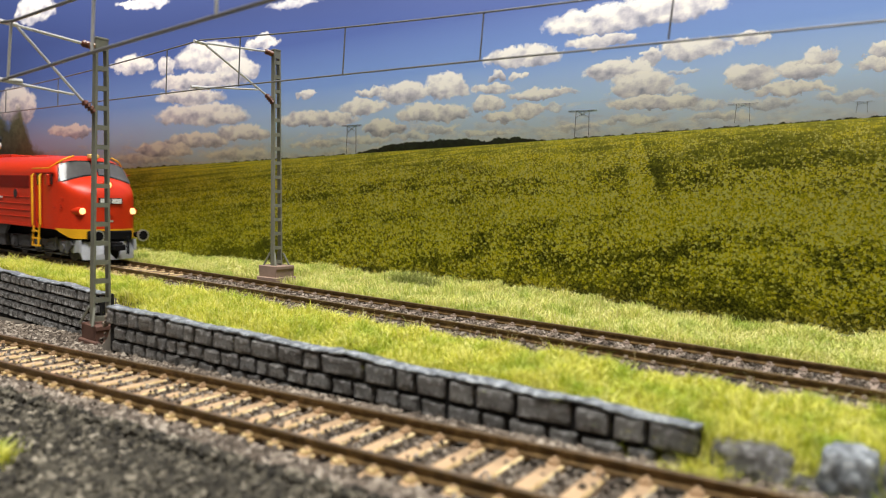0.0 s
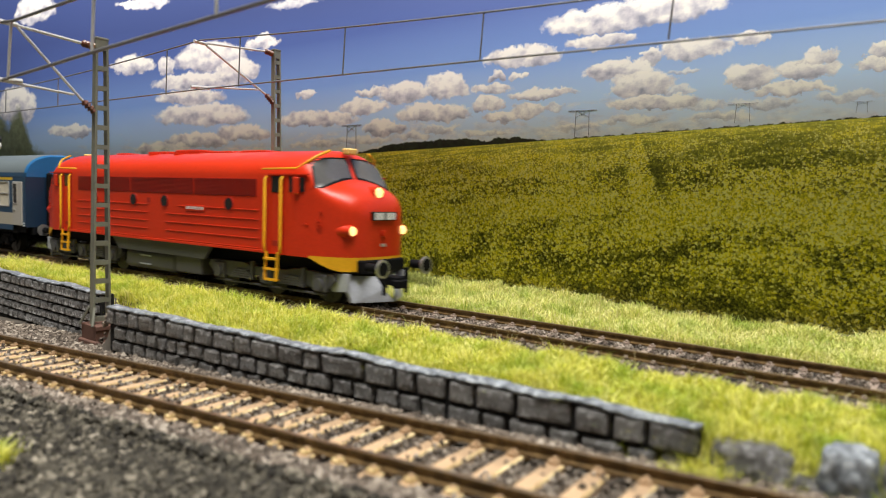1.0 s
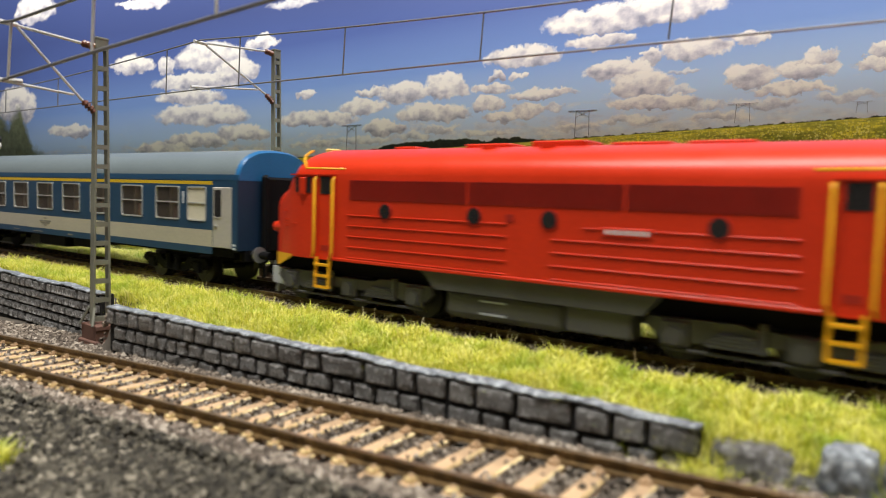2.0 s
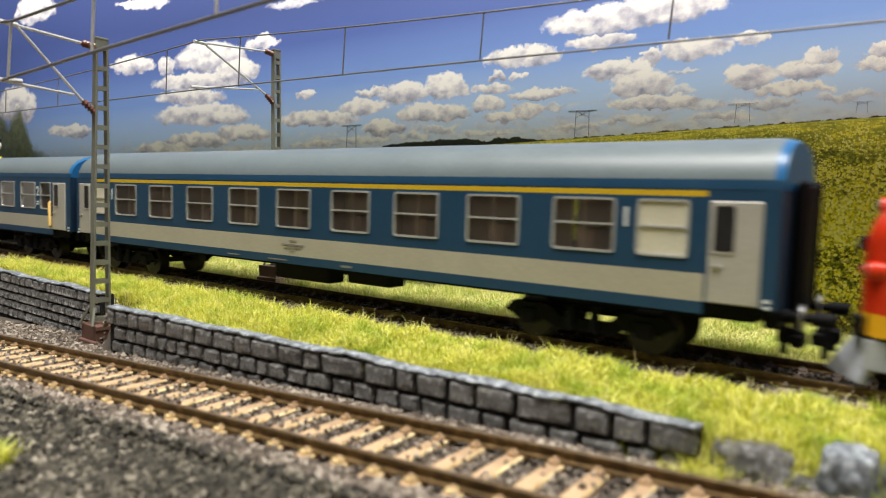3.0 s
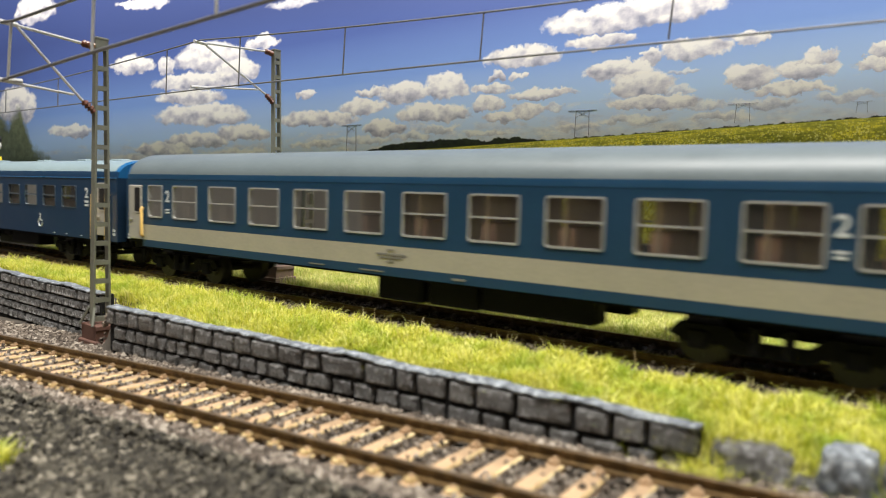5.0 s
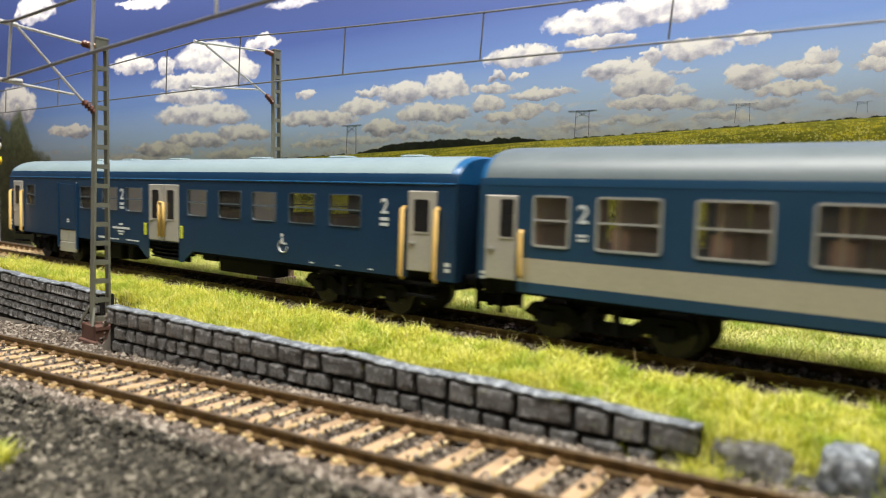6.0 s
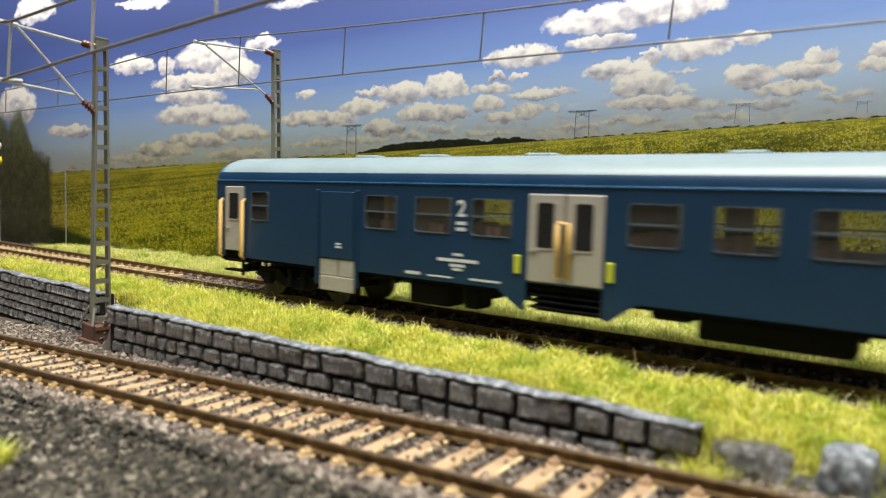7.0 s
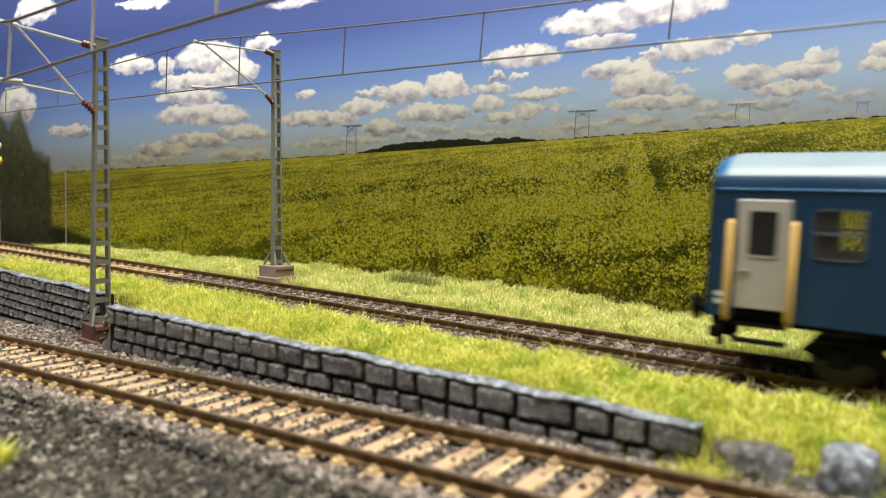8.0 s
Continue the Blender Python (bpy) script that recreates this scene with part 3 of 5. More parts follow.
def rear_grass():
    def where():
        x = -420 + 450 * rng.random() ** 0.85
        far = board_y(x) - 0.5
        near = 17.5 + 2.5 * smooth_noise(x, 0, 9, 8.0)
        y = near + (min(far, 92) - near) * rng.random() ** 1.1
        if abs(x + 219) < 9 and abs(y - 25) < 9:
            return None
        t = 0.85 + 0.9 * smooth_noise(x, y, 11, 6.0) + 0.4 * smooth_noise(x, y, 2.5, 4.0)
        return x, y, ground_z(x, y), max(0.35, t)
    grass("rear_grass", 110000, where, 1.6, 4.0, 0.95, GRASS_PALE, "pale yellow-green static grass along the printed board")


def dry_strands():
    def where():
        x = -330 + 340 * rng.random()
        y = -21.5 + rng.normal(0, 2.5)
        return x, y, ground_z(x, y), 1.0
    grass("dry_strands", 320, where, 2.5, 6.0, 0.6, grass_material("dry_straw", (0.42, 0.33, 0.14), (0.66, 0.56, 0.28), (0.85, 0.78, 0.5)),
          "thin dry straw strands along the ballast edge", 0.09)


front_grass()
rear_grass()
dry_strands()


def corner_tuft():
    def where():
        x, y = -124.5 + rng.normal(0, 2.0), -117.5 + rng.normal(0, 2.0)
        return x, y, ground_z(x, y), 1.0
    grass("grass_tuft", 2500, where, 2.0, 4.5, 0.7, GRASS, "small lime grass tuft on the grey gravel")


corner_tuft()


def weed_clump():
    def where():
        x, y = -182 + rng.normal(0, 5.5), 64 + rng.normal(0, 2.0)
        return x, y, ground_z(x, y), 1.0
    grass("weed_clump", 900, where, 3.5, 8.0, 0.9, grass_material("dull_green_weed", (0.16, 0.20, 0.04), (0.30, 0.34, 0.08), (0.5, 0.5, 0.2)),
          "dull green tangled weeds at the foot of the board", 0.18)


weed_clump()


def boulder(x, y, z, rx, ry, rz, seed, mat, label):
    bm = bmesh.new()
    bmesh.ops.create_icosphere(bm, subdivisions=4, radius=1.0)
    for v in bm.verts:
        n = noise.fractal(v.co * 1.3 + Vector((seed, 0, 0)), 0.8, 2.0, 4)
        c = v.co
        k = max(abs(c.x), abs(c.y), abs(c.z)) ** -0.55 * (1 + 0.16 * n)
        v.co = Vector((c.x * rx, c.y * ry, c.z * rz)) * k
    tagged(part("rock", bm, mat, None, smooth=True, at=(x, y, z)), label, "rock", group="rocks at the wall end")


boulder(-22.9, -53.4, -4.2, 6.0, 3.2, 3.6, 3.0, STONE, "dark grey rough rock beside the stone wall")
boulder(-10.8, -52.9, -2.6, 3.6, 3.2, 4.2, 8.0, CAP, "pale blue-grey rock with a sunlit top")
boulder(-3.2, -52.0, -3.4, 4.2, 3.4, 4.0, 15.0, STONE, "dark grey rough rock beside the stone wall")
boulder(-15.6, -54.4, -5.6, 2.4, 2.2, 2.2, 21.0, STONE, "small dark rock before the larger ones")


# ---- retaining wall ----
def block_mesh(w, h, d, seed, mat):
    """A rough-faced stone: pillowed front with uneven edges."""
    r = random.Random(seed)
    bm = bmesh.new()
    nx, nz = max(6, int(w / 0.9)), 6
    grid = []
    off = r.uniform(0, 50)
    for i in range(nx + 1):
        row = []
        for j in range(nz + 1):
            a, b = 2 * i / nx - 1, 2 * j / nz - 1
            a, b = math.copysign(abs(a) ** 0.45, a), math.copysign(abs(b) ** 0.45, b)
            k = max(abs(a), abs(b)) ** 14 * 0.8 + min(1.0, abs(a * b)) ** 9 * 0.2
            y = -0.75 + 1.0 * k + 0.34 * noise.noise(Vector((a * w / 4 + off, b * 2.0, off)))
            pull = 0.90 if abs(a) > 0.95 and abs(b) > 0.95 else 1.0
            x = w / 2 + a * w / 2 * pull + 0.16 * noise.noise(Vector((off, b * 1.3, i * 0.7)))
            z = h / 2 + b * h / 2 * pull + 0.16 * noise.noise(Vector((a * 1.5, off, j * 0.7)))
            row.append(bm.verts.new((x, y, z)))
        grid.append(row)
    for i in range(nx):
        for j in range(nz):
            bm.faces.new((grid[i][j], grid[i + 1][j], grid[i + 1][j + 1], grid[i][j + 1]))
    rim = [g[0] for g in grid] + grid[-1][1:] + [g[-1] for g in grid[-2::-1]] + grid[0][-2:0:-1]
    back = [bm.verts.new((v.co.x, d, v.co.z)) for v in rim]
    n = len(rim)
    for k in range(n):
        bm.faces.new((rim[k], back[k], back[(k + 1) % n], rim[(k + 1) % n]))
    return mesh_of("stone_block", bm, mat, True)


def stone_wall(name, start, end, turn, top, base, courses, widths, first, mat, label):
    """Courses of rough blocks before a dark mortar core, with a cap course."""
    root = thing(name, (start[0], start[1], 0), turn)
    tagged(root, label, "wall", kind="structure")
    length = end
    bm = bmesh.new()
    put_box(bm, 0.6, length - 0.4, 0.3, 4.0, base - 2, top - 0.3)
    part("mortar_core", bm, painted("dark_mortar", (0.012, 0.012, 0.013), 0.9, 0.3), root)
    shapes = {}
    z = top - 0.2
    for row, h in enumerate(courses):
        z -= h
        x, pieces = (0.0, list(first)) if row == 0 else (-random.uniform(0, 3), [])
        while x < length:
            w = pieces.pop(0) if pieces else random.choice(widths)
            key = (w, row, random.randrange(4))
            if key not in shapes:
                shapes[key] = block_mesh(w - 0.75, h - 0.6, 0.9, int(w * 10) + 100 * row + 7 * key[2], mat)
            if x >= -0.5 and x + w < length + 1.5:
                ob = new("stone_block", shapes[key])
                ob.parent = root
                ob.location = ((x + 0.37) * MM, 0, (z + 0.3) * MM)
                ob.rotation_euler = (radians(random.uniform(-3, 3)), radians(random.uniform(-1.5, 1.5)), radians(random.uniform(-1.5, 1.5)))
            x += w
    x = 0.0
    while x < length:
        w = min(random.uniform(14, 26), length - x)
        bm = bmesh.new()
        shape = [(-0.35, -0.3), (-0.55, 0.0), (-0.5, 0.22), (-0.2, 0.4), (1.2, 0.46), (2.4, 0.42), (3.0, 0.2), (3.0, -0.3)]
        cuts = max(4, int(w / 0.8))
        rings = []
        for i in range(cuts + 1):
            px = x + (w - 0.15) * i / cuts
            rings.append([bm.verts.new((px, a + 0.55 * smooth_noise(px, b * 2, 2.2, 6.0) + 0.5 * smooth_noise(px, a, 9.0, 3.0),
                                        top + b + 0.3 * smooth_noise(px, a * 2, 2.0, 2.0) + 0.6 * smooth_noise(px, 0, 16.0, 4.0))) for a, b in shape])
        for a, b in zip(rings, rings[1:]):
            for k in range(len(shape)):
                bm.faces.new((a[k], a[(k + 1) % len(shape)], b[(k + 1) % len(shape)], b[k]))
        bm.faces.new(rings[0][::-1])
        bm.faces.new(rings[-1])
        part("capstone", bm, CAP, root, "pale grey weathered capstone", smooth=True)
        x += w
    return root


TOP_COURSE = (4.0, 5.6, 5.1, 7.0, 4.8, 7.4, 4.0, 6.9, 7.7, 5.7, 9.0, 7.7, 5.0, 12.0, 8.0, 4.9, 7.1, 5.9, 8.2, 10.7, 6.5, 5.6, 7.8)
stone_wall("wall_front", (-186, wall_y(-186), 0), 156.6, math.degrees(math.atan(0.041)), 0.8, -13, (4.5, 3.7, 3.3, 3.2), (3.8, 4.4, 5.2, 5.8, 6.6, 7.6), TOP_COURSE, STONE,
           "grey rough stone retaining wall with pale capstones")
stone_wall("wall_side", (-420, -46.5, 0), 209, -1.5, 0.5, -20, (3.4, 3.1, 3.0, 3.0, 3.2), (3.4, 4.2, 5.0, 5.8), (), STONE_WORN, "dark stone retaining wall with worn pale edges")


# ---- overhead line ----
def lattice_mast(at, z0, z1, wb, wt, label, block_top, block, block_mat, lean=0.0):
    """Two channels joined by rungs, open between them, tapering upwards; the ladder faces run along y."""
    root = thing("catenary_mast")
    root.matrix_basis = pose(at[0] * MM, at[1] * MM, 0, 0, lean, 0)
    tagged(root, label, "mast", group="catenary masts")
    hgt = z1 - z0
    for s in (-1, 1):
        bm = put_prism(bmesh.new(), [(s * wb / 2, z0), (s * (wb / 2 - 0.75), z0), (s * (wt / 2 - 0.68), z1), (s * wt / 2, z1)], -1.05, 1.05)
        bmesh.ops.bevel(bm, geom=list(bm.edges), offset=0.12, segments=1, affect="EDGES")
        part("mast_leg", bm, MAST, root)
    z = z0 + 3.4
    while z < z1 - 3:
        w = wb + (wt - wb) * (z - z0) / hgt
        for x in (-0.85, 0.85):
            bm = put_box(bmesh.new(), x - 0.17, x + 0.17, -w / 2 + 0.6, w / 2 - 0.6, z - 0.65, z + 0.65)
            part("mast_rung", bm, MAST, root)
        z += 5.6
    bm = put_box(bmesh.new(), -1.0, 1.0, -wt / 2 + 0.5, wt / 2 - 0.5, z1 - 3.2, z1 - 0.2)
    part("mast_head", bm, MAST, root)
    bm = put_box(bmesh.new(), -1.15, 1.15, -wt / 2 - 0.1, wt / 2 + 0.1, z1 - 0.3, z1 + 0.4, 0.15)
    part("mast_cap", bm, MAST, root)
    for sx, sy in ((-1, -1), (1, -1), (-1, 1), (1, 1)):
        bm = put_rod(bmesh.new(), (sx * 3.6, sy * wb * 0.75, block_top), (sx * 1.5, sy * wb * 0.45, block_top + 5), 0.4, 6)
        part("foot_stay", bm, MAST, root)
    bw, bd, bz = block
    bm = bmesh.new()
    put_prism(bm, [(-bw / 2, bz), (bw / 2, bz), (bw / 2, block_top - 1.4), (bw / 2 * 1.12, block_top - 1.4), (bw / 2 * 1.12, block_top), (-bw / 2 * 1.12, block_top), (-bw / 2 * 1.12, block_top - 1.4), (-bw / 2, block_top - 1.4)], -bd / 2, bd / 2, "y")
    bmesh.ops.bevel(bm, geom=list(bm.edges), offset=0.2, segments=1, affect="EDGES")
    part("foundation", bm, block_mat, root, "brown concrete foundation block")
    bm = put_box(bmesh.new(), -bw / 2 - 0.8, bw / 2 + 0.8, -bd / 2 - 0.8, bd / 2 + 0.8, bz - 1.0, bz + 2.6, 0.3)
    part("footing", bm, block_mat, root)
    return root


def insulator(bm, p, q):
    p, q = Vector(p), Vector(q)
    put_rod(bm, p, q, 0.5, 8)
    for k in range(4):
        a = p.lerp(q, 0.12 + 0.22 * k)
        put_rod(bm, a, a + (q - p).normalized() * 0.55, 1.15, 10, 0.75)


def cantilever(mast, side, z_top, z_low, reach, wire_z, mess_z):
    """Upper tube, strut and registration arm with brown insulators, towards local y."""
    y0 = side * 1.6
    bm = bmesh.new()
    insulator(bm, (0, y0, z_top), (0, y0 + side * 4.0, z_top + 0.5))
    insulator(bm, (0, y0, z_low), (0, y0 + side * 3.6, z_low + 3.0))
    part("insulators", bm, INSULATOR, mast, "ribbed brown insulators")
    tip = side * reach
    bm = put_rod(bmesh.new(), (0, y0 + side * 3.6, z_top + 0.4), (0, tip, mess_z), 0.42, 8)
    put_rod(bm, (0, tip - side * 3, mess_z - 0.1), (0, tip + side * 2.0, mess_z + 0.1), 0.62, 8)
    part("top_tube", bm, TUBE, mast)
    bm = put_rod(bmesh.new(), (0, y0 + side * 3.4, z_low + 2.8), (0, tip - side * 3.0, mess_z - 0.6), 0.42, 8)
    part("strut", bm, TUBE, mast)
    bm = put_rod(bmesh.new(), (0, y0 + side * 6.0, z_low + 4.4), (0, tip + side * 3.0, wire_z + 1.2), 0.36, 8)
    put_rod(bm, (0, tip - side * 4, wire_z + 1.6), (0, tip + side * 3.5, wire_z + 1.1), 0.6, 8)
    part("registration_arm", bm, TUBE, mast)


M1 = lattice_mast((-204.0, -56), -9, 75.5, 5.6, 3.6, "grey-green lattice catenary mast on a brown base beside the wall", -7.0, (8.0, 7.0, -14), CONCRETE, 0.9)
cantilever(M1, -1, 73.0, 54.5, 25, 59.0, 75.0)
M2 = lattice_mast((-220.8, 24), 2, 88.6, 4.6, 3.1, "grey-green lattice catenary mast on a pale concrete base", 4.0, (10.0, 9.0, -3), CONCRETE_PALE, -1.2)
cantilever(M2, -1, 87.0, 68.0, 34.5, 68.2, 85.3)


def overhead_line(name, contact, messenger, droppers, r, label):
    root = thing(name)
    tagged(root, label, "overhead line")
    part("contact_wire", put_line(bmesh.new(), contact, r), WIRE, root)
    part("messenger_wire", put_line(bmesh.new(), messenger, r), WIRE, root)
    for a, b in droppers:
        part("dropper", put_rod(bmesh.new(), a, b, r * 0.9, 6), TUBE if r > 0.3 else WIRE, root)
    return root


def mess_rear(x):
    """The messenger hangs from the mast bracket and sags between masts 380 apart."""
    k = abs(((x + 220.0) / 380.0 + 0.5) % 1.0 - 0.5) * 2
    return 85.6 - 7.4 * (1 - (1 - k) ** 1.6)


xs = list(range(-1600, 1110, 20))
overhead_line("overhead_wires", [(-1600, -11.5, 66.0), (-385, -11.5, 67.9), (-220, -11.5, 68.6), (-110, -11.5, 68.0), (0, -11.5, 67.0), (1100, -11.5, 66.0)], [(x, -11.5, mess_rear(x)) for x in xs],
              [((x - 0.8, -11.5, 68.1), (x, -11.5, mess_rear(x))) for x in (-430, -380, -326, -285, -241, -198, -149.2, -100.8, -52.8, -3)], 0.25,
              "silver contact wire, messenger and droppers over the rear track")


def front_wire_y(x):
    return -82.0 + 0.03 * (x + 207)


overhead_line("overhead_wires", [(-700, front_wire_y(-700), 40.0), (-207, front_wire_y(-207), 59.9), (-160, front_wire_y(-160), 63.2), (-100, front_wire_y(-100), 66.9), (120, front_wire_y(120), 76.0)],
              [(-700, front_wire_y(-700), 60), (-207, front_wire_y(-207), 75.2), (-197, front_wire_y(-197), 74.4), (-166, front_wire_y(-166), 75.8), (-110, front_wire_y(-110), 79.0), (120, front_wire_y(120), 90)],
              [((-199.6, -81.8, 60.2), (-197.4, -81.7, 74.3)), ((-159, -80.6, 63.3), (-157.8, -80.6, 76.3)), ((-115.2, -79.3, 66.0), (-115, -79.3, 78.6))], 0.4,
              "silver contact wire, messenger and droppers over the front track")


def far_post():
    root = tagged(thing("thin_post", (-416, 33.0, -3)), "thin pale grey post before the printed board", "post")
    part("pole", put_rod(bmesh.new(), (0, 0, 0), (0, 0, 46), 0.38, 8), MAST, root)
    part("base", put_rod(bmesh.new(), (0, 0, 0), (0, 0, 1.2), 1.4, 10), TUBE, root)


def lineside_stand_in():
    """Small blurred unidentified object at the far end, built as a signal: lamp head, white disc, yellow lower lamp on
    a post, white relay box.
    """
    root = tagged(thing("signal_stand_in", (-472, 19.5, -3)), "small unidentified object built as a signal, with black hood, white disc and yellow lamp", "signal")
    part("pole", put_rod(bmesh.new(), (0, 0, 0), (0, 0, 62), 0.6, 8), TUBE, root)
    part("hood", put_rod(bmesh.new(), (0, -1.6, 62.5), (0, 1.6, 62.5), 2.0, 14), BLACK_HOOD, root)
    part("disc", put_rod(bmesh.new(), (0, -1.2, 58.8), (0, 1.2, 58.8), 2.3, 16), BOX_WHITE, root)
    part("lamp", put_rod(bmesh.new(), (0, -1.4, 50.0), (0, 1.4, 50.0), 2.6, 16), LAMP_YELLOW, root)
    box = tagged(thing("relay_box", (-474, 17.5, -3)), "small white relay box beside the rear track", "box")
    part("cabinet", put_box(bmesh.new(), -2.5, 2.5, -1.5, 1.5, 0, 6.5, 0.4), BOX_WHITE, box)
    part("lid", put_box(bmesh.new(), -2.8, 2.8, -1.8, 1.8, 6.5, 7.1, 0.2), BOX_WHITE, box)


BLACK_HOOD = painted("black_hood", (0.02, 0.02, 0.022), 0.4)
BOX_WHITE = painted("white_enamel", (0.80, 0.80, 0.78), 0.4)
LAMP_YELLOW = painted("yellow_enamel", (0.85, 0.62, 0.03), 0.4)
far_post()
lineside_stand_in()


# ---- train ----
RED = painted("red_paint", (0.62, 0.034, 0.008), 0.34, 0.06, spec=0.35)
RED_DARK = painted("dark_red_grille", (0.36, 0.014, 0.006), 0.5, 0.1)
YELLOW = painted("yellow_paint", (0.80, 0.40, 0.012), 0.4, 0.08)
STRIPE = painted("lemon_stripe", (0.66, 0.43, 0.015), 0.4, 0.05)
CREAM_YELLOW = painted("pale_yellow_rail", (0.80, 0.52, 0.16), 0.45, 0.06)
LIME = painted("lime_yellow", (0.62, 0.66, 0.04), 0.5, 0.05)
FRAME_GREY = painted("grey_underframe", (0.075, 0.074, 0.080), 0.55, 0.2)
PLOUGH_GREY = painted("pale_grey_plough", (0.40, 0.42, 0.47), 0.45, 0.12)
BLACK = painted("black_plastic", (0.0065, 0.0065, 0.0075), 0.6, 0.2, spec=0.1)
STEEL = painted("bright_steel", (0.45, 0.45, 0.46), 0.3, 0.1, metal=0.7)
WHEEL_STEEL = painted("dark_wheel_steel", (0.030, 0.028, 0.028), 0.45, 0.15, metal=0.2)
BLUE = painted("coach_blue", (0.012, 0.054, 0.114), 0.36, 0.06)
# Coach blue brightened: the corner highlight on roof ends is in the colour.
BLUE_BRIGHT = painted("lit_end_blue", (0.018, 0.13, 0.32), 0.3, 0.06)
BLUE_DEEP = painted("deep_coach_blue", (0.0065, 0.037, 0.092), 0.36, 0.06)
# Coach blue darkened so end walls carry the gap's shade in their colour.
BLUE_SHADE = painted("shaded_end_blue", (0.006, 0.026, 0.062), 0.5, 0.1)
BLUE_DULL = painted("dull_blue_frame", (0.09, 0.12, 0.15), 0.45, 0.1)
BEIGE = painted("beige_band", (0.44, 0.41, 0.33), 0.42, 0.05)
ROOF_GREY = painted("grey_roof", (0.150, 0.185, 0.200), 0.42, 0.06)
ROOF_PALE = painted("pale_mint_roof", (0.28, 0.37, 0.395), 0.38, 0.05)
DOOR_GREY = painted("grey_door", (0.42, 0.40, 0.36), 0.45, 0.05)
SILVER = painted("silver_window_frame", (0.50, 0.50, 0.48), 0.32, 0.08, metal=0.3)
SEAT = painted("brown_seat", (0.50, 0.28, 0.21), 0.7, 0.2)
PARTITION = painted("brown_partition", (0.62, 0.45, 0.34), 0.6, 0.15)
BLIND = painted("cream_blind", (0.66, 0.62, 0.50), 0.6, 0.05)
WHITE = painted("white_lettering", (0.66, 0.70, 0.72), 0.5, 0.05)
SOFT_GREY = painted("grey_lettering", (0.24, 0.23, 0.20), 0.5, 0.05)
LAMP_ON = glowing("lit_headlamp", (1.0, 0.66, 0.24), 1.8)


def glass_material(name, tint, gloss):
    m = Mat(name, 0.05)
    tr = m.node("ShaderNodeBsdfTransparent")
    tr.inputs["Color"].default_value = (*tint, 1)
    gl = m.node("ShaderNodeBsdfGlossy")
    gl.inputs["Roughness"].default_value = 0.06
    fr = m.node("ShaderNodeFresnel")
    fr.inputs["IOR"].default_value = 1.45
    # Pale diffuse share added to clear panes, in place of reflected light.
    light_veil = m.node("ShaderNodeBsdfDiffuse")
    light_veil.inputs["Color"].default_value = (0.62, 0.55, 0.46, 1)
    dull = m.node("ShaderNodeMixShader")
    dull.inputs[0].default_value = 0.06
    m.put(tr.outputs[0], dull.inputs[1])
    m.put(light_veil.outputs[0], dull.inputs[2])
    mx = m.node("ShaderNodeMixShader")
    m.put(m.math("MULTIPLY_ADD", fr.outputs[0], 0.8, gloss), mx.inputs[0])
    m.put(dull.outputs[0], mx.inputs[1])
    m.put(gl.outputs[0], mx.inputs[2])
    m.put(mx.outputs[0], m.t.nodes["Material Output"].inputs["Surface"])
    return m.m


GLASS = glass_material("coach_glass", (0.80, 0.81, 0.77), 0.03)
# The grey of the windscreen's reflection is painted into its base colour.
CAB_GLASS = painted("reflection_grey_glass", (0.10, 0.10, 0.10), 0.10, 0.2)
GLASS_DARK = painted("dark_cab_glass", (0.016, 0.015, 0.016), 0.12, 0.2)
SIDES = (-1, 1)


def place_bars(parent, mat, x, z, y, rows):
    """Unreadable small writing as plain bars; rows of (dx, dz, width, height)."""
    for dx, dz, w, h in rows:
        bm = put_box(bmesh.new(), x + dx - w / 2, x + dx + w / 2, y - 0.06, y + 0.06, z + dz - h / 2, z + dz + h / 2)
        part("marking", bm, mat, parent)


def numeral(parent, text, x, z, y, size):
    data = bpy.data.curves.new("numeral", "FONT")
    data.body, data.size, data.extrude, data.offset = text, size * MM, 0.05 * MM, 0.12 * MM
    data.align_x, data.align_y = "CENTER", "CENTER"
    data.materials.append(WHITE)
    ob = new("numeral", data)
    ob.parent = parent
    ob.matrix_basis = pose(x * MM, y * MM, z * MM, 90, 0, 0)
    return ob


WHEELSETS = []


def wheelset_mesh(r):
    bm = bmesh.new()
    for s in SIDES:
        put_rod(bm, (0, s * 7.2, 0), (0, s * 10.0, 0), r, 28)
        put_rod(bm, (0, s * 6.6, 0), (0, s * 7.3, 0), r + 0.75, 28)
        put_rod(bm, (0, s * 9.9, 0), (0, s * 10.5, 0), r * 0.45, 14)
        for k in range(6):
            a = k * math.pi / 3
            put_box(bm, math.cos(a) * r * 0.68 - 0.35, math.cos(a) * r * 0.68 + 0.35, s * 10.0 - 0.2, s * 10.0 + 0.2,
                    math.sin(a) * r * 0.68 - 0.35, math.sin(a) * r * 0.68 + 0.35)
    put_rod(bm, (0, -10, 0), (0, 10, 0), 1.0, 8)
    return mesh_of("wheelset", bm, WHEEL_STEEL)


def add_wheelset(parent, me, x, r):
    ob = new("wheelset", me)
    ob.parent = parent
    ob.location = (x * MM, 0, r * MM)
    WHEELSETS.append((ob, x, r))


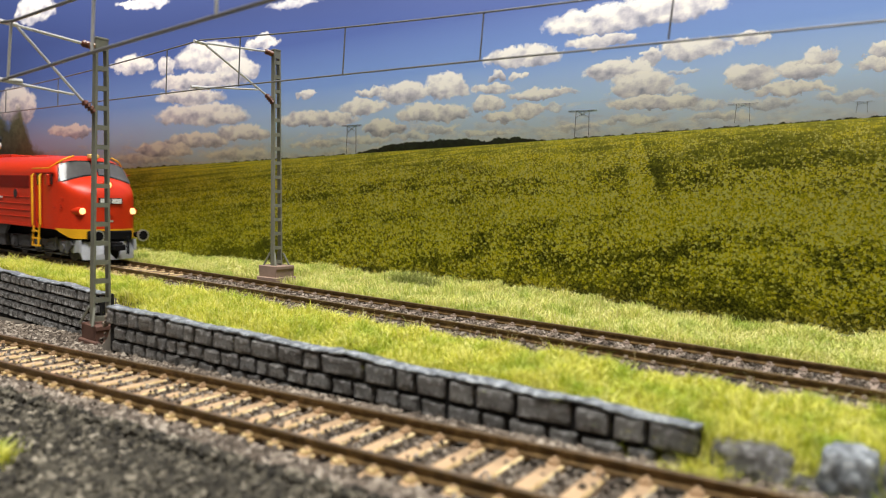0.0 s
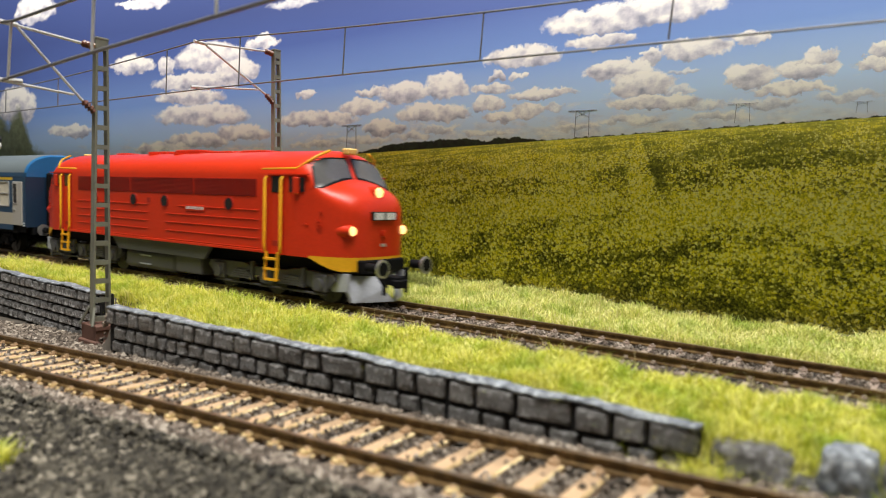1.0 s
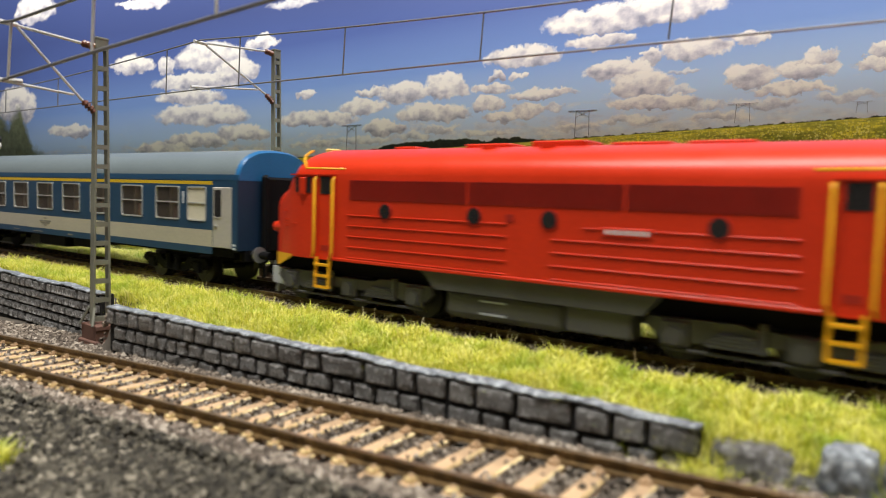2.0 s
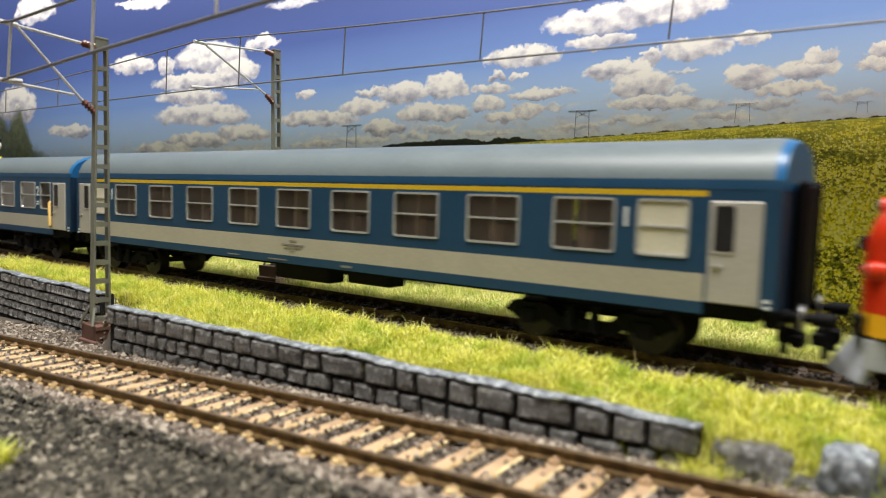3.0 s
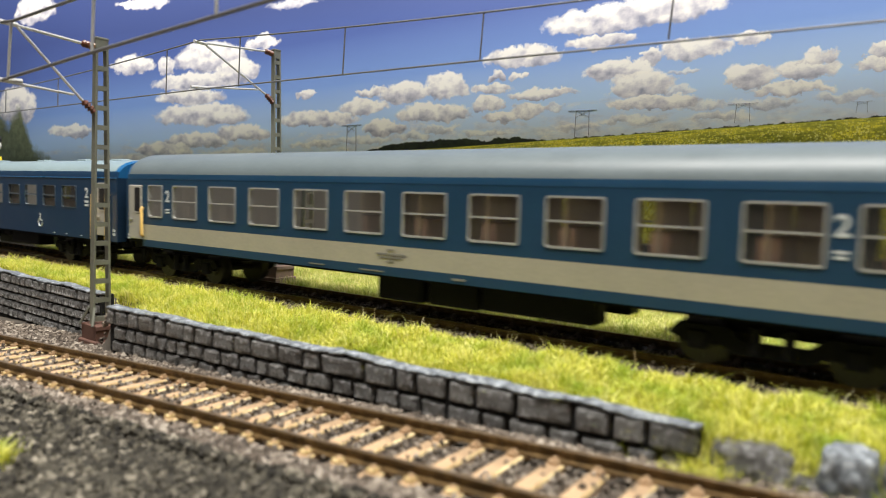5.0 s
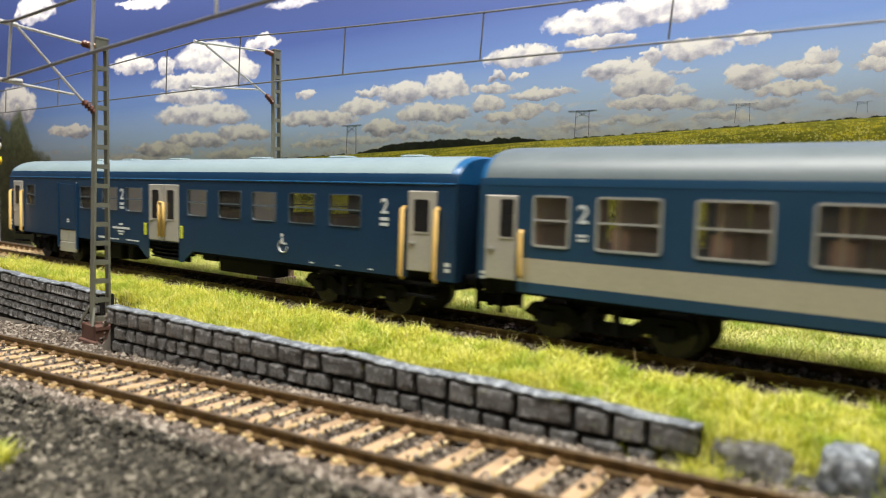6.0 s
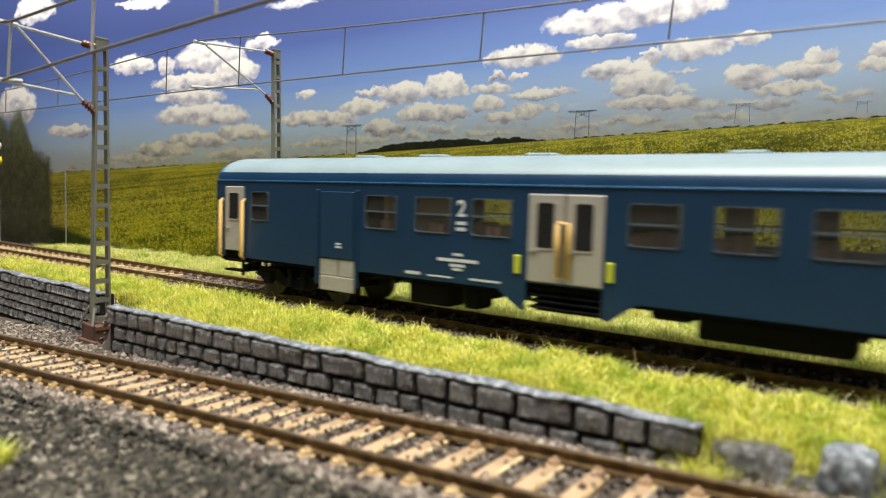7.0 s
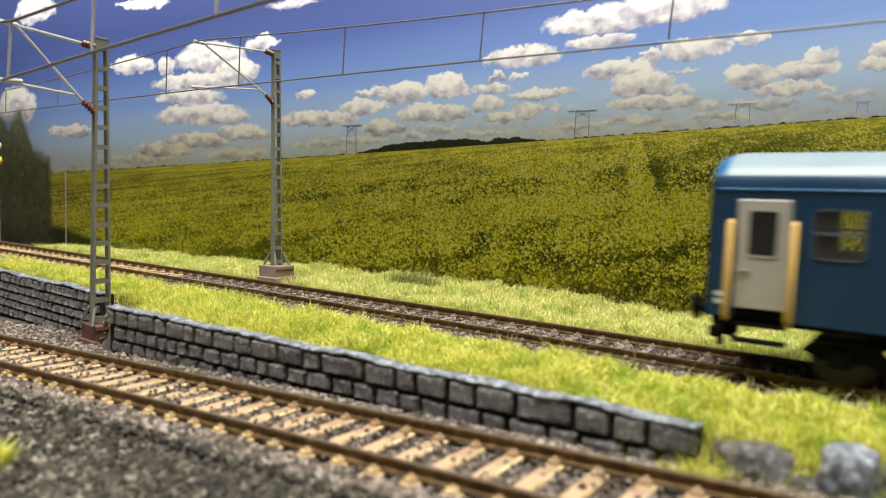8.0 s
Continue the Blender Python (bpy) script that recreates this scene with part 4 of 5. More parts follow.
def buffers_and_coupler(root, x, d, ring=STEEL, drop=0.0):
    """Two sprung buffers and a coupling hook at one end; d is the way outwards."""
    for s in SIDES:
        bm = put_rod(bmesh.new(), (x, s * 10.05, 12.1), (x + d * 4.2, s * 10.05, 12.1), 1.35, 14)
        put_rod(bm, (x + d * 3.8, s * 10.05, 12.1), (x + d * 5.7, s * 10.05, 12.1), 0.8, 12)
        b = part("buffer", bm, BLACK, root)
        bm = put_rod(bmesh.new(), (x + d * 5.6, s * 10.05, 12.1), (x + d * 6.2, s * 10.05, 12.1), 2.7, 20)
        part("buffer_plate", bm, ring, b, "round buffer plate with a bright rim")
        bm = put_rod(bmesh.new(), (x + d * 6.15, s * 10.05, 12.1), (x + d * 6.3, s * 10.05, 12.1), 2.05, 18)
        part("buffer_face", bm, BLACK, b)
    bm = put_box(bmesh.new(), min(x, x + d * 5), max(x, x + d * 5), -1.6, 1.6, 6.2 - drop, 9.2 - drop, 0.4)
    put_box(bm, min(x + d * 3, x + d * 5.5), max(x + d * 3, x + d * 5.5), -2.6, 2.6, 5.6 - drop, 8.2 - drop, 0.4)
    put_box(bm, min(x + d * 1.5, x + d * 3), max(x + d * 1.5, x + d * 3), -5.5, -4.6, 3.6, 11.5, 0.3)
    put_box(bm, min(x + d * 1.5, x + d * 3), max(x + d * 1.5, x + d * 3), 4.6, 5.5, 3.6, 11.5, 0.3)
    part("coupler", bm, BLACK, root, "black plastic close coupler with hoses")


# locomotive: sections from the middle to the nose, x outwards from the middle
LOCO_MID = -132.7
SECTIONS = [(0.0, 17.0, 38.6, 47.0), (73.0, 17.0, 38.6, 47.0), (76.4, 17.0, 38.4, 46.9), (78.9, 16.9, 38.0, 46.5), (80.4, 16.8, 37.6, 45.6), (81.6,
            16.6, 36.6, 43.4), (83.0, 16.4, 35.4, 40.6), (84.2, 16.1, 34.0, 38.2), (85.6, 15.7, 32.6, 37.2), (87.8, 15.1, 31.2, 36.7), (90.0, 14.4,
            30.0, 36.1), (92.0, 13.4, 29.0, 35.2), (93.8, 12.0, 28.0, 33.8), (95.3, 9.8, 27.0, 31.9), (96.3, 6.8, 25.5, 29.0), (96.8, 2.8, 24.0, 26.0)]


def section(u):
    u = min(abs(u), 96.8)
    for a, b in zip(SECTIONS, SECTIONS[1:]):
        if u <= b[0]:
            k = (u - a[0]) / (b[0] - a[0])
            return [p + (q - p) * k for p, q in zip(a, b)]
    return list(SECTIONS[-1])


def half_width(u, z):
    _, w, zs, zt = section(u)
    if z <= zs:
        return w
    if z >= zt:
        return -1.0
    k = (z - zs) / (zt - zs)
    return w * (1 - k ** 2.1) ** (1 / 2.1)


def skin_u(y, z):
    """How far the nose reaches at a given y and z."""
    lo, hi = 40.0, 96.8
    for _ in range(30):
        mid = (lo + hi) / 2
        if half_width(mid, z) >= abs(y):
            lo = mid
        else:
            hi = mid
    return lo


def put_patch(bm, d, y0, y1, z0, z1, off, n=8, corner=0.0):
    """A patch of the nose skin, a little proud of it."""
    rows = []
    for i in range(n + 1):
        row = []
        for j in range(n + 1):
            a, b = i / n, j / n
            y = y0(b) + (y1(b) - y0(b)) * a
            z = z0(a) + (z1(a) - z0(a)) * b
            u = skin_u(y, z) + off
            row.append(bm.verts.new((LOCO_MID + d * u, y + (off * 0.5 if y > 0 else -off * 0.5), z)))
        rows.append(row)
    for i in range(n):
        for j in range(n):
            bm.faces.new((rows[i][j], rows[i + 1][j], rows[i + 1][j + 1], rows[i][j + 1]))


def loco_shell():
    bm = bmesh.new()
    rings = []
    us = [s[0] for s in SECTIONS]
    us = [-u for u in us[::-1]] + us[1:]
    for u in us:
        _, w, zs, zt = section(u)
        pts = [(-w, 14.0), (-w, zs - 8), (-w, zs - 2), (-w, zs)]
        for k in range(1, 16):
            a = math.pi * k / 16
            c, s = math.cos(a), math.sin(a)
            pts.append((-w * math.copysign(abs(c) ** (2 / 2.1), c), zs + (zt - zs) * s ** (2 / 2.1)))
        pts += [(w, zs), (w, zs - 2), (w, zs - 8), (w, 14.0)]
        rings.append([bm.verts.new((LOCO_MID + u, y, z)) for y, z in pts])
    n = len(rings[0])
    for a, b in zip(rings, rings[1:]):
        for i in range(n):
            bm.faces.new((a[i], b[i], b[(i + 1) % n], a[(i + 1) % n]))
    bm.faces.new(rings[0])
    bm.faces.new(rings[-1])
    return bm


def smooth_by_angle(ob, degrees=40):
    for p in ob.data.polygons:
        p.use_smooth = True
    ob.data.set_sharp_from_angle(angle=radians(degrees))
    return ob


def loco_end(root, d):
    """Cab, nose and buffer beam at one end; d is 1 at the front, -1 at the rear."""
    def X(u):
        return LOCO_MID + d * u
    def box(u0, u1, *rest, **kw):
        return put_box(bmesh.new(), min(X(u0), X(u1)), max(X(u0), X(u1)), *rest, **kw)
    for s in SIDES:
        bm = bmesh.new()
        y_in, y_out = s * 1.3, s * 16.2
        put_patch(bm, d, lambda b: y_in, lambda b: y_out - s * 2.2 * b, lambda a: 38.5 - 3.8 * a ** 1.6, lambda a: 44.1 - 1.4 * a ** 3, 0.22)
        w = smooth_by_angle(part("windscreen", bm, CAB_GLASS, root, "windscreen pane, coloured grey for its reflection"))
        bm = bmesh.new()
        put_patch(bm, d, lambda b: y_in - s * 0.5, lambda b: y_out + s * 0.4 - s * 2.2 * b, lambda a: 38.0 - 3.9 * a ** 1.6, lambda a: 44.6 - 1.4 * a ** 3, 0.12)
        smooth_by_angle(part("windscreen_seal", bm, BLACK, w))
        # headlamps
        u = skin_u(11.6, 22.5)
        bm = put_rod(bmesh.new(), (X(u - 6), s * 12.2, 22.3), (X(u + 0.9), s * 11.4, 22.4), 2.5, 18, 1.75)
        h = smooth_by_angle(part("headlamp", bm, RED, root, "red headlamp barrel"))
        bm = put_rod(bmesh.new(), (X(u + 0.8), s * 11.4, 22.4), (X(u + 1.3), s * 11.4, 22.4), 1.5, 18, 1.2)
        part("lens", bm, LAMP_ON if d > 0 else STEEL, h, "glowing warm white lens" if d > 0 else "clear lens")
        # cab side windows, door and rails
        y = s * 17.0
        bm = box(73.4, 75.8, y - 0.15, y + 0.15, 33.4, 38.1)
        part("cab_window", bm, GLASS_DARK, root)
        bm = box(77.8, 80.2, y - 0.15, y + 0.15, 33.6, 37.9)
        part("cab_window", bm, GLASS_DARK, root)
        bm = box(75.6, 78.0, y - 0.9, y + 0.9, 32.8, 38.0, bevel=0.3)
        part("wind_deflector", bm, RED, root)
        bm = box(65.2, 69.6, y - 0.12, y + 0.12, 33.2, 38.2)
        part("door_window", bm, GLASS_DARK, root)
        bm = box(64.6, 64.9, y - 0.25, y + 0.25, 14.2, 38.9)
        put_box(bm, min(X(70.2), X(70.5)), max(X(70.2), X(70.5)), y - 0.25, y + 0.25, 14.2, 38.9)
        part("door_frame", bm, RED, root)
        bm = box(65.8, 69.0, y - 0.12, y + 0.12, 16.6, 18.2)
        part("door_vent", bm, RED_DARK, root)
        bm = box(63.2, 82.0, y - 0.4, y + 0.4, 38.6, 39.0)
        part("rain_strip", bm, RED, root)
        for u in (63.3, 70.8):
            bm = put_line(bmesh.new(), [(X(u), s * 17.4, 38.0), (X(u), s * 18.2, 37.2), (X(u), s * 18.2, 16.5), (X(u + 0.4), s * 18.4, 14.6)], 0.42, 8)
            part("handrail", bm, YELLOW, root, "yellow handrail beside the cab door")
        bm = bmesh.new()
        for u in (64.2, 69.6):
            put_rod(bm, (X(u), s * 18.0, 14.8), (X(u), s * 18.6, 5.9), 0.45, 8)
        for z in (12.6, 9.4, 6.1):
            put_box(bm, min(X(64), X(69.8)), max(X(64), X(69.8)), s * 18.3 - 0.7, s * 18.3 + 0.7, z - 0.35, z + 0.35)
        part("step_ladder", bm, YELLOW, root, "yellow cab ladder")
        bm = put_line(bmesh.new(), [(X(60), s * 16.4, 40.4), (X(76), s * 16.3, 40.6), (X(79), s * 14.6, 42.8), (X(81), s * 12.4, 44.7), (X(82), s * 8.5, 46.4)], 0.4, 8)
        part("roof_rail", bm, YELLOW, root, "yellow rail along the roof edge")
        # small nose details
        bm = bmesh.new()
        for u, z in ((84.0, 27.8), (83.0, 25.2), (83.4, 24.2), (83.0, 23.2), (78.5, 24.0)):
            put_box(bm, min(X(u), X(u + 3)), max(X(u), X(u + 3)), s * (half_width(u + 3, z)) - 0.3, s * (half_width(u, z)) + 0.3, z - 0.25, z + 0.25)
        part("nose_step", bm, RED, root)
        # yellow apron, sweeping up to the side
        bm = bmesh.new()
        put_patch(bm, d, lambda b: s * 0.0, lambda b: s * 16.6, lambda a: 10.4 + 3.6 * max(0.0, (a - 0.84) / 0.16) ** 1.5, lambda a: 14.6, 0.25, 16)
        smooth_by_angle(part("apron", bm, YELLOW, root, "yellow nose apron"))
    # top lamp, plate and coupler gear
    u = skin_u(0, 33.6)
    bm = put_rod(bmesh.new(), (X(u - 4), 0, 34.0), (X(u + 0.8), 0, 34.0), 2.0, 18)
    h = smooth_by_angle(part("headlamp", bm, RED, root, "red top headlamp housing"))
    bm = put_rod(bmesh.new(), (X(u + 0.7), 0, 34.0), (X(u + 1.3), 0, 34.0), 1.65, 18, 1.3)
    part("lens", bm, LAMP_ON if d > 0 else STEEL, h, "glowing warm white lens" if d > 0 else "clear lens")
    u = skin_u(3.0, 27.0)
    bm = put_box(bmesh.new(), min(X(u - 1.5), X(u + 1.1)), max(X(u - 1.5), X(u + 1.1)), -5.2, 5.2, 25.6, 28.3, 0.2)
    plate = part("number_plate", bm, BLACK, root, "black number plate")
    bm = bmesh.new()
    for y in (-4.4, -3.3, -2.2, -1.1, 0.8, 1.9, 3.0, 4.1):
        put_box(bm, min(X(u), X(u + 1.2)), max(X(u), X(u + 1.2)), y - 0.46, y + 0.46, 25.9, 28.0)
    part("plate_marks", bm, BOX_WHITE, plate)
    bm = put_box(bmesh.new(), min(X(95.4), X(97.1)), max(X(95.4), X(97.1)), -1.2, 1.2, 17.6, 18.5, 0.1)
    part("nose_badge", bm, BEIGE, root)
    bm = put_rod(bmesh.new(), (X(94.9), 0, 21.6), (X(97.6), 0, 21.6), 1.0, 10)
    part("jumper_socket", bm, RED, root)
    bm = put_box(bmesh.new(), min(X(80.5), X(83.5)), max(X(80.5), X(83.5)), -2.2, 2.2, 45.6, 47.6, 0.4, )
    part("horn", bm, CREAM_YELLOW, root)
    bm = box(93.5, 97.5, -9.8, 9.8, 9.8, 13.8, bevel=0.4)
    part("buffer_beam", bm, BLACK, root)
    buffers_and_coupler(root, X(99.9), d)
    # snow plough: two blades meeting in a point
    for s in SIDES:
        bm = bmesh.new()
        prof = [(s * 0.3, 1.4, 102.5), (s * 11.5, 1.2, 95.5), (s * 12.2, 5.0, 94.0), (s * 11.0, 9.0, 93.0), (s * 4.0, 8.8, 98.0), (s * 3.0, 5.0, 100.4)]
        a = [bm.verts.new((X(u), y, z)) for y, z, u in prof]
        b = [bm.verts.new((X(u - 1.2), y, z)) for y, z, u in prof]
        bm.faces.new(a)
        bm.faces.new(b[::-1])
        for i in range(6):
            bm.faces.new((a[i], a[(i + 1) % 6], b[(i + 1) % 6], b[i]))
        part("snow_plough", bm, PLOUGH_GREY, root, "pale grey snow plough blade")
        bm = put_prism(bmesh.new(), [(X(82.5), 9.2), (X(95), 9.8), (X(95), 4.6), (X(88.5), 4.0), (X(86.5), 7.8)], s * 12.5 - 0.5, s * 12.5 + 0.5, "y")
        part("skirt_plate", bm, PLOUGH_GREY, root)


def loco_bogie(root, centre, wheel_me):
    for dx in (-24.6, 0, 24.6):
        add_wheelset(root, wheel_me, centre + dx, 6.0)
    for s in SIDES:
        y = s * 13.2
        bm = put_prism(bmesh.new(), [(centre - 31, 7.6), (centre - 30, 9.4), (centre - 12, 9.8), (centre - 9, 8.9), (centre + 9, 8.9), (centre + 12, 9.8), (centre + 30, 9.4), (centre + 31, 7.6),
                                     (centre + 28, 5.0), (centre + 20, 4.8), (centre + 16, 6.0), (centre - 16, 6.0), (centre - 20, 4.8), (centre - 28, 5.0)], y - 0.9, y + 0.9, "y")
        frame_part = part("bogie_frame", bm, FRAME_GREY, root, "grey bogie side frame")
        for dx in (-24.6, 0, 24.6):
            bm = put_box(bmesh.new(), centre + dx - 3.0, centre + dx + 3.0, y + s * 0.5 - 1.1, y + s * 0.5 + 1.1, 3.6, 9.2, 0.5)
            put_rod(bm, (centre + dx, y, 6.0), (centre + dx, y + s * 2.2, 6.0), 1.9, 14)
            part("axle_box", bm, FRAME_GREY, frame_part)
        for dx in (-12.3, 12.3):
            bm = bmesh.new()
            for k in range(4):
                put_box(bm, centre + dx - 6 + k * 0.9, centre + dx + 6 - k * 0.9, y + s * 0.9 - 0.9, y + s * 0.9 + 0.9, 4.6 + k * 0.75, 5.2 + k * 0.75)
            put_rod(bm, (centre + dx + 5, y + s * 1.0, 4.4), (centre + dx + 5, y + s * 1.0, 10.5), 0.9, 8)
            part("leaf_spring", bm, FRAME_GREY, frame_part)
        bm = put_rod(bmesh.new(), (centre - 27, y + s * 0.8, 3.0), (centre + 27, y + s * 0.8, 3.0), 0.4, 6)
        part("brake_rod", bm, FRAME_GREY, frame_part)


def locomotive():
    root = tagged(thing("diesel_locomotive"), "red bulldog-nosed model diesel locomotive with yellow rails and lit headlamps", "locomotive")
    smooth_by_angle(part("body", loco_shell(), RED, root), 35)
    for s in SIDES:
        y = s * 17.0
        for x0, x1 in ((-190.4, -150.0), (-149.4, -109.0), (-108.4, -74.8)):
            bm = put_box(bmesh.new(), x0, x1, y - 0.1, y + 0.1, 31.7, 37.3)
            g = part("air_grille", bm, RED_DARK, root, "dark red louvred intake grille")
            z = 32.0
            bm = bmesh.new()
            while z < 37.2:
                put_box(bm, x0 + 0.2, x1 - 0.2, y - 0.22, y + 0.22, z, z + 0.14)
                z += 0.46
            part("louvres", bm, RED_DARK, g)["kind"] = "stuff"
        for z in (27.4, 24.4, 21.4, 18.4, 15.3):
            for x0, x1 in ((-191, -138), (-126, -74)):
                if z > 27 and x0 > -130:
                    x0 = -118
                bm = put_box(bmesh.new(), x0, x1, y - 0.22, y + 0.22, z - 0.17, z + 0.17, 0.08)
                part("side_rib", bm, RED, root)
        bm = put_box(bmesh.new(), -198, -70, y - 0.3, y + 0.3, 14.0, 14.9, 0.15)
        part("sill", bm, RED, root)
        for x in (-176.7, -147.5, -126.6, -88.9):
            bm = put_rod(bmesh.new(), (x, y, 28.9), (x, y + s * 0.3, 28.9), 2.3, 20)
            p = part("porthole", bm, RED_DARK, root, "round engine-room window")
            bm = put_rod(bmesh.new(), (x, y, 28.9), (x, y + s * 0.38, 28.9), 1.95, 20)
            part("pane", bm, GLASS_DARK, p)
        bm = put_box(bmesh.new(), -138.2, -136.2, y - 0.15, y + 0.15, 28.0, 29.8)
        part("filler_cap", bm, RED_DARK, root)
        bm = put_box(bmesh.new(), -113.6, -102.4, y - 0.25, y + 0.25, 25.9, 27.9, 0.1)
        plate = part("side_plate", bm, RED, root, "red name board with white lettering")
        for k in range(8):
            bm = put_box(bmesh.new(), -112.8 + k * 1.28, -112.0 + k * 1.28, y + s * 0.1, y + s * 0.32, 26.4, 27.4)
            part("marking", bm, WHITE, plate)
        # frame and tanks
        bm = put_prism(bmesh.new(), [(-165, 14.0), (-100, 14.0), (-101, 12.6), (-104, 9.4), (-160, 9.4), (-163, 12.6)], s * 15.6 - 0.6, s * 15.6 + 0.6, "y")
        part("frame_skirt", bm, FRAME_GREY, root, "grey frame skirt")
        bm = put_box(bmesh.new(), -157, -123.2, s * 12.0 - 3.2, s * 12.0 + 3.2, 2.6, 9.6, 1.6, 3)
        tank = part("fuel_tank", bm, FRAME_GREY, root, "grey fuel tank")
        for z in (7.8, 4.6):
            bm = put_box(bmesh.new(), -146, -138.5, s * 15.25 - 0.25, s * 15.25 + 0.25, z - 0.25, z + 0.25)
            part("tank_step", bm, PLOUGH_GREY, tank)
        bm = put_box(bmesh.new(), -122.6, -106.4, s * 12.0 - 3.3, s * 12.0 + 3.3, 3.4, 9.6, 0.5)
        part("battery_box", bm, FRAME_GREY, root, "grey battery box")
    bm = put_box(bmesh.new(), -228, -38, -11.0, 11.0, 9.5, 14.2)
    part("underframe", bm, BLACK, root)
    for x0, x1, w, h in ((-160, -146, 4, 0.9), (-139, -124, 5, 1.2), (-186, -178, 3, 0.7), (-118, -104, 4.5, 0.5), (-100, -86, 4.5, 0.5)):
        bm = put_box(bmesh.new(), x0, x1, -w, w, 46.4, 46.9 + h, 0.3)
        part("roof_hatch", bm, RED, root)
    for x in (-150, -133):
        bm = put_rod(bmesh.new(), (x, -7.0, 45.3), (x, -7.0, 46.9), 2.2, 14)
        part("exhaust_hatch", bm, RED, root)
    bm = put_box(bmesh.new(), -190, -75, -13.9, -13.4, 42.7, 43.1)
    put_box(bm, -190, -75, 13.4, 13.9, 42.7, 43.1)
    part("roof_seam", bm, RED, root)
    for d in (1, -1):
        loco_end(root, d)
    me = wheelset_mesh(6.0)
    for c in (-192.6, -72.8):
        loco_bogie(root, c, me)
    return root


LOCO = locomotive()


# coaches
def put_side(bm, s, xs, zs, holes, y, thick, tone):
    """A pierced side wall: a grid of cells without those in holes; tone(z, x) picks the material."""
    grid = {(i, j): bm.verts.new((x, s * y, z)) for i, x in enumerate(xs) for j, z in enumerate(zs)}
    for i in range(len(xs) - 1):
        for j in range(len(zs) - 1):
            cx, cz = (xs[i] + xs[i + 1]) / 2, (zs[j] + zs[j + 1]) / 2
            if any(a < cx < b and c < cz < d for a, b, c, d in holes):
                continue
            f = bm.faces.new((grid[i, j], grid[i + 1, j], grid[i + 1, j + 1], grid[i, j + 1]))
            f.material_index = tone(cx, cz)
    for v in [v for v in bm.verts if not v.link_faces]:
        bm.verts.remove(v)
    if s > 0:
        bmesh.ops.reverse_faces(bm, faces=bm.faces)
    bmesh.ops.solidify(bm, geom=list(bm.faces), thickness=thick)


def rounded_frame(bm, x0, x1, z0, z1, y, s, rim, proud, r=1.0):
    """A window rim with rounded corners."""
    def ring(k):
        pts = []
        rr = max(0.15, r - k)
        for cx, cz, a0 in ((x1 - k - rr, z1 - k - rr, 0), (x0 + k + rr, z1 - k - rr, 90), (x0 + k + rr, z0 + k + rr, 180), (x1 - k - rr, z0 + k + rr, 270)):
            for i in range(4):
                a = radians(a0 + 30 * i)
                pts.append((cx + rr * math.cos(a), cz + rr * math.sin(a)))
        return pts
    loops = [[bm.verts.new((x, s * yy, z)) for x, z in ring(k)] for k, yy in ((0, y - 0.3), (0, y + proud), (rim, y + proud), (rim, y - 0.6))]
    n = len(loops[0])
    for a, b in zip(loops, loops[1:]):
        for i in range(n):
            bm.faces.new((a[i], a[(i + 1) % n], b[(i + 1) % n], b[i]))


def coach_window(root, x0, x1, z0, z1, s, y=16.2, blind=False, bars=(0.52,), rim=0.5, mat=None):
    bm = bmesh.new()
    rounded_frame(bm, x0, x1, z0, z1, y, s, rim, 0.22)
    for k in bars:
        z = z0 + (z1 - z0) * k
        put_box(bm, x0 + 0.3, x1 - 0.3, s * y - 0.2, s * y + 0.2, z - 0.22, z + 0.22)
    w = part("window", bm, mat or SILVER, root, "dull blue-framed window" if mat else "silver-framed window")
    yy = s * (y - 0.35)
    bm = bmesh.new()
    vs = [bm.verts.new(p) for p in ((x0 + 0.2, yy, z0 + 0.2), (x1 - 0.2, yy, z0 + 0.2), (x1 - 0.2, yy, z1 - 0.2), (x0 + 0.2, yy, z1 - 0.2))]
    bm.faces.new(vs)
    part("pane", bm, GLASS, w)
    if blind:
        bm = put_box(bmesh.new(), x0 + 0.3, x1 - 0.3, s * (y - 0.2) - 0.1, s * (y - 0.2) + 0.1, z0 + 0.2, z1 - 0.2)
        part("blind", bm, BLIND, w, "drawn cream blind")


def coach_door(root, x0, x1, z0, z1, s, win, y=16.2, mat=None, handle=True):
    bm = put_box(bmesh.new(), x0, x1, s * y - 0.35, s * y + 0.35, z0, z1, 0.25)
    d = part("door", bm, mat or DOOR_GREY, root, "grey entrance door")
    a, b, c, e = win
    bm = put_box(bmesh.new(), a, b, s * y - 0.42, s * y + 0.42, c, e)
    part("door_window", bm, GLASS_DARK, d)
    bm = bmesh.new()
    rounded_frame(bm, a - 0.35, b + 0.35, c - 0.35, e + 0.35, y + 0.3, s, 0.4, 0.2)
    part("window_frame", bm, DOOR_GREY, d)
    if handle:
        bm = put_box(bmesh.new(), x0 + 0.8, x0 + 2.6, s * (y + 0.5) - 0.25, s * (y + 0.5) + 0.25, z0 + 7.2, z0 + 7.7)
        part("door_handle", bm, SILVER, d)


def roof_outline(half, eave, top, n=12):
    """Outline of a coach roof from eave to eave."""
    pts = []
    for k in range(n + 1):
        a = math.pi * k / n
        c, s = math.cos(a), math.sin(a)
        pts.append((-half * math.copysign(abs(c) ** 0.78, c), eave + (top - eave) * s ** 0.92))
    return pts


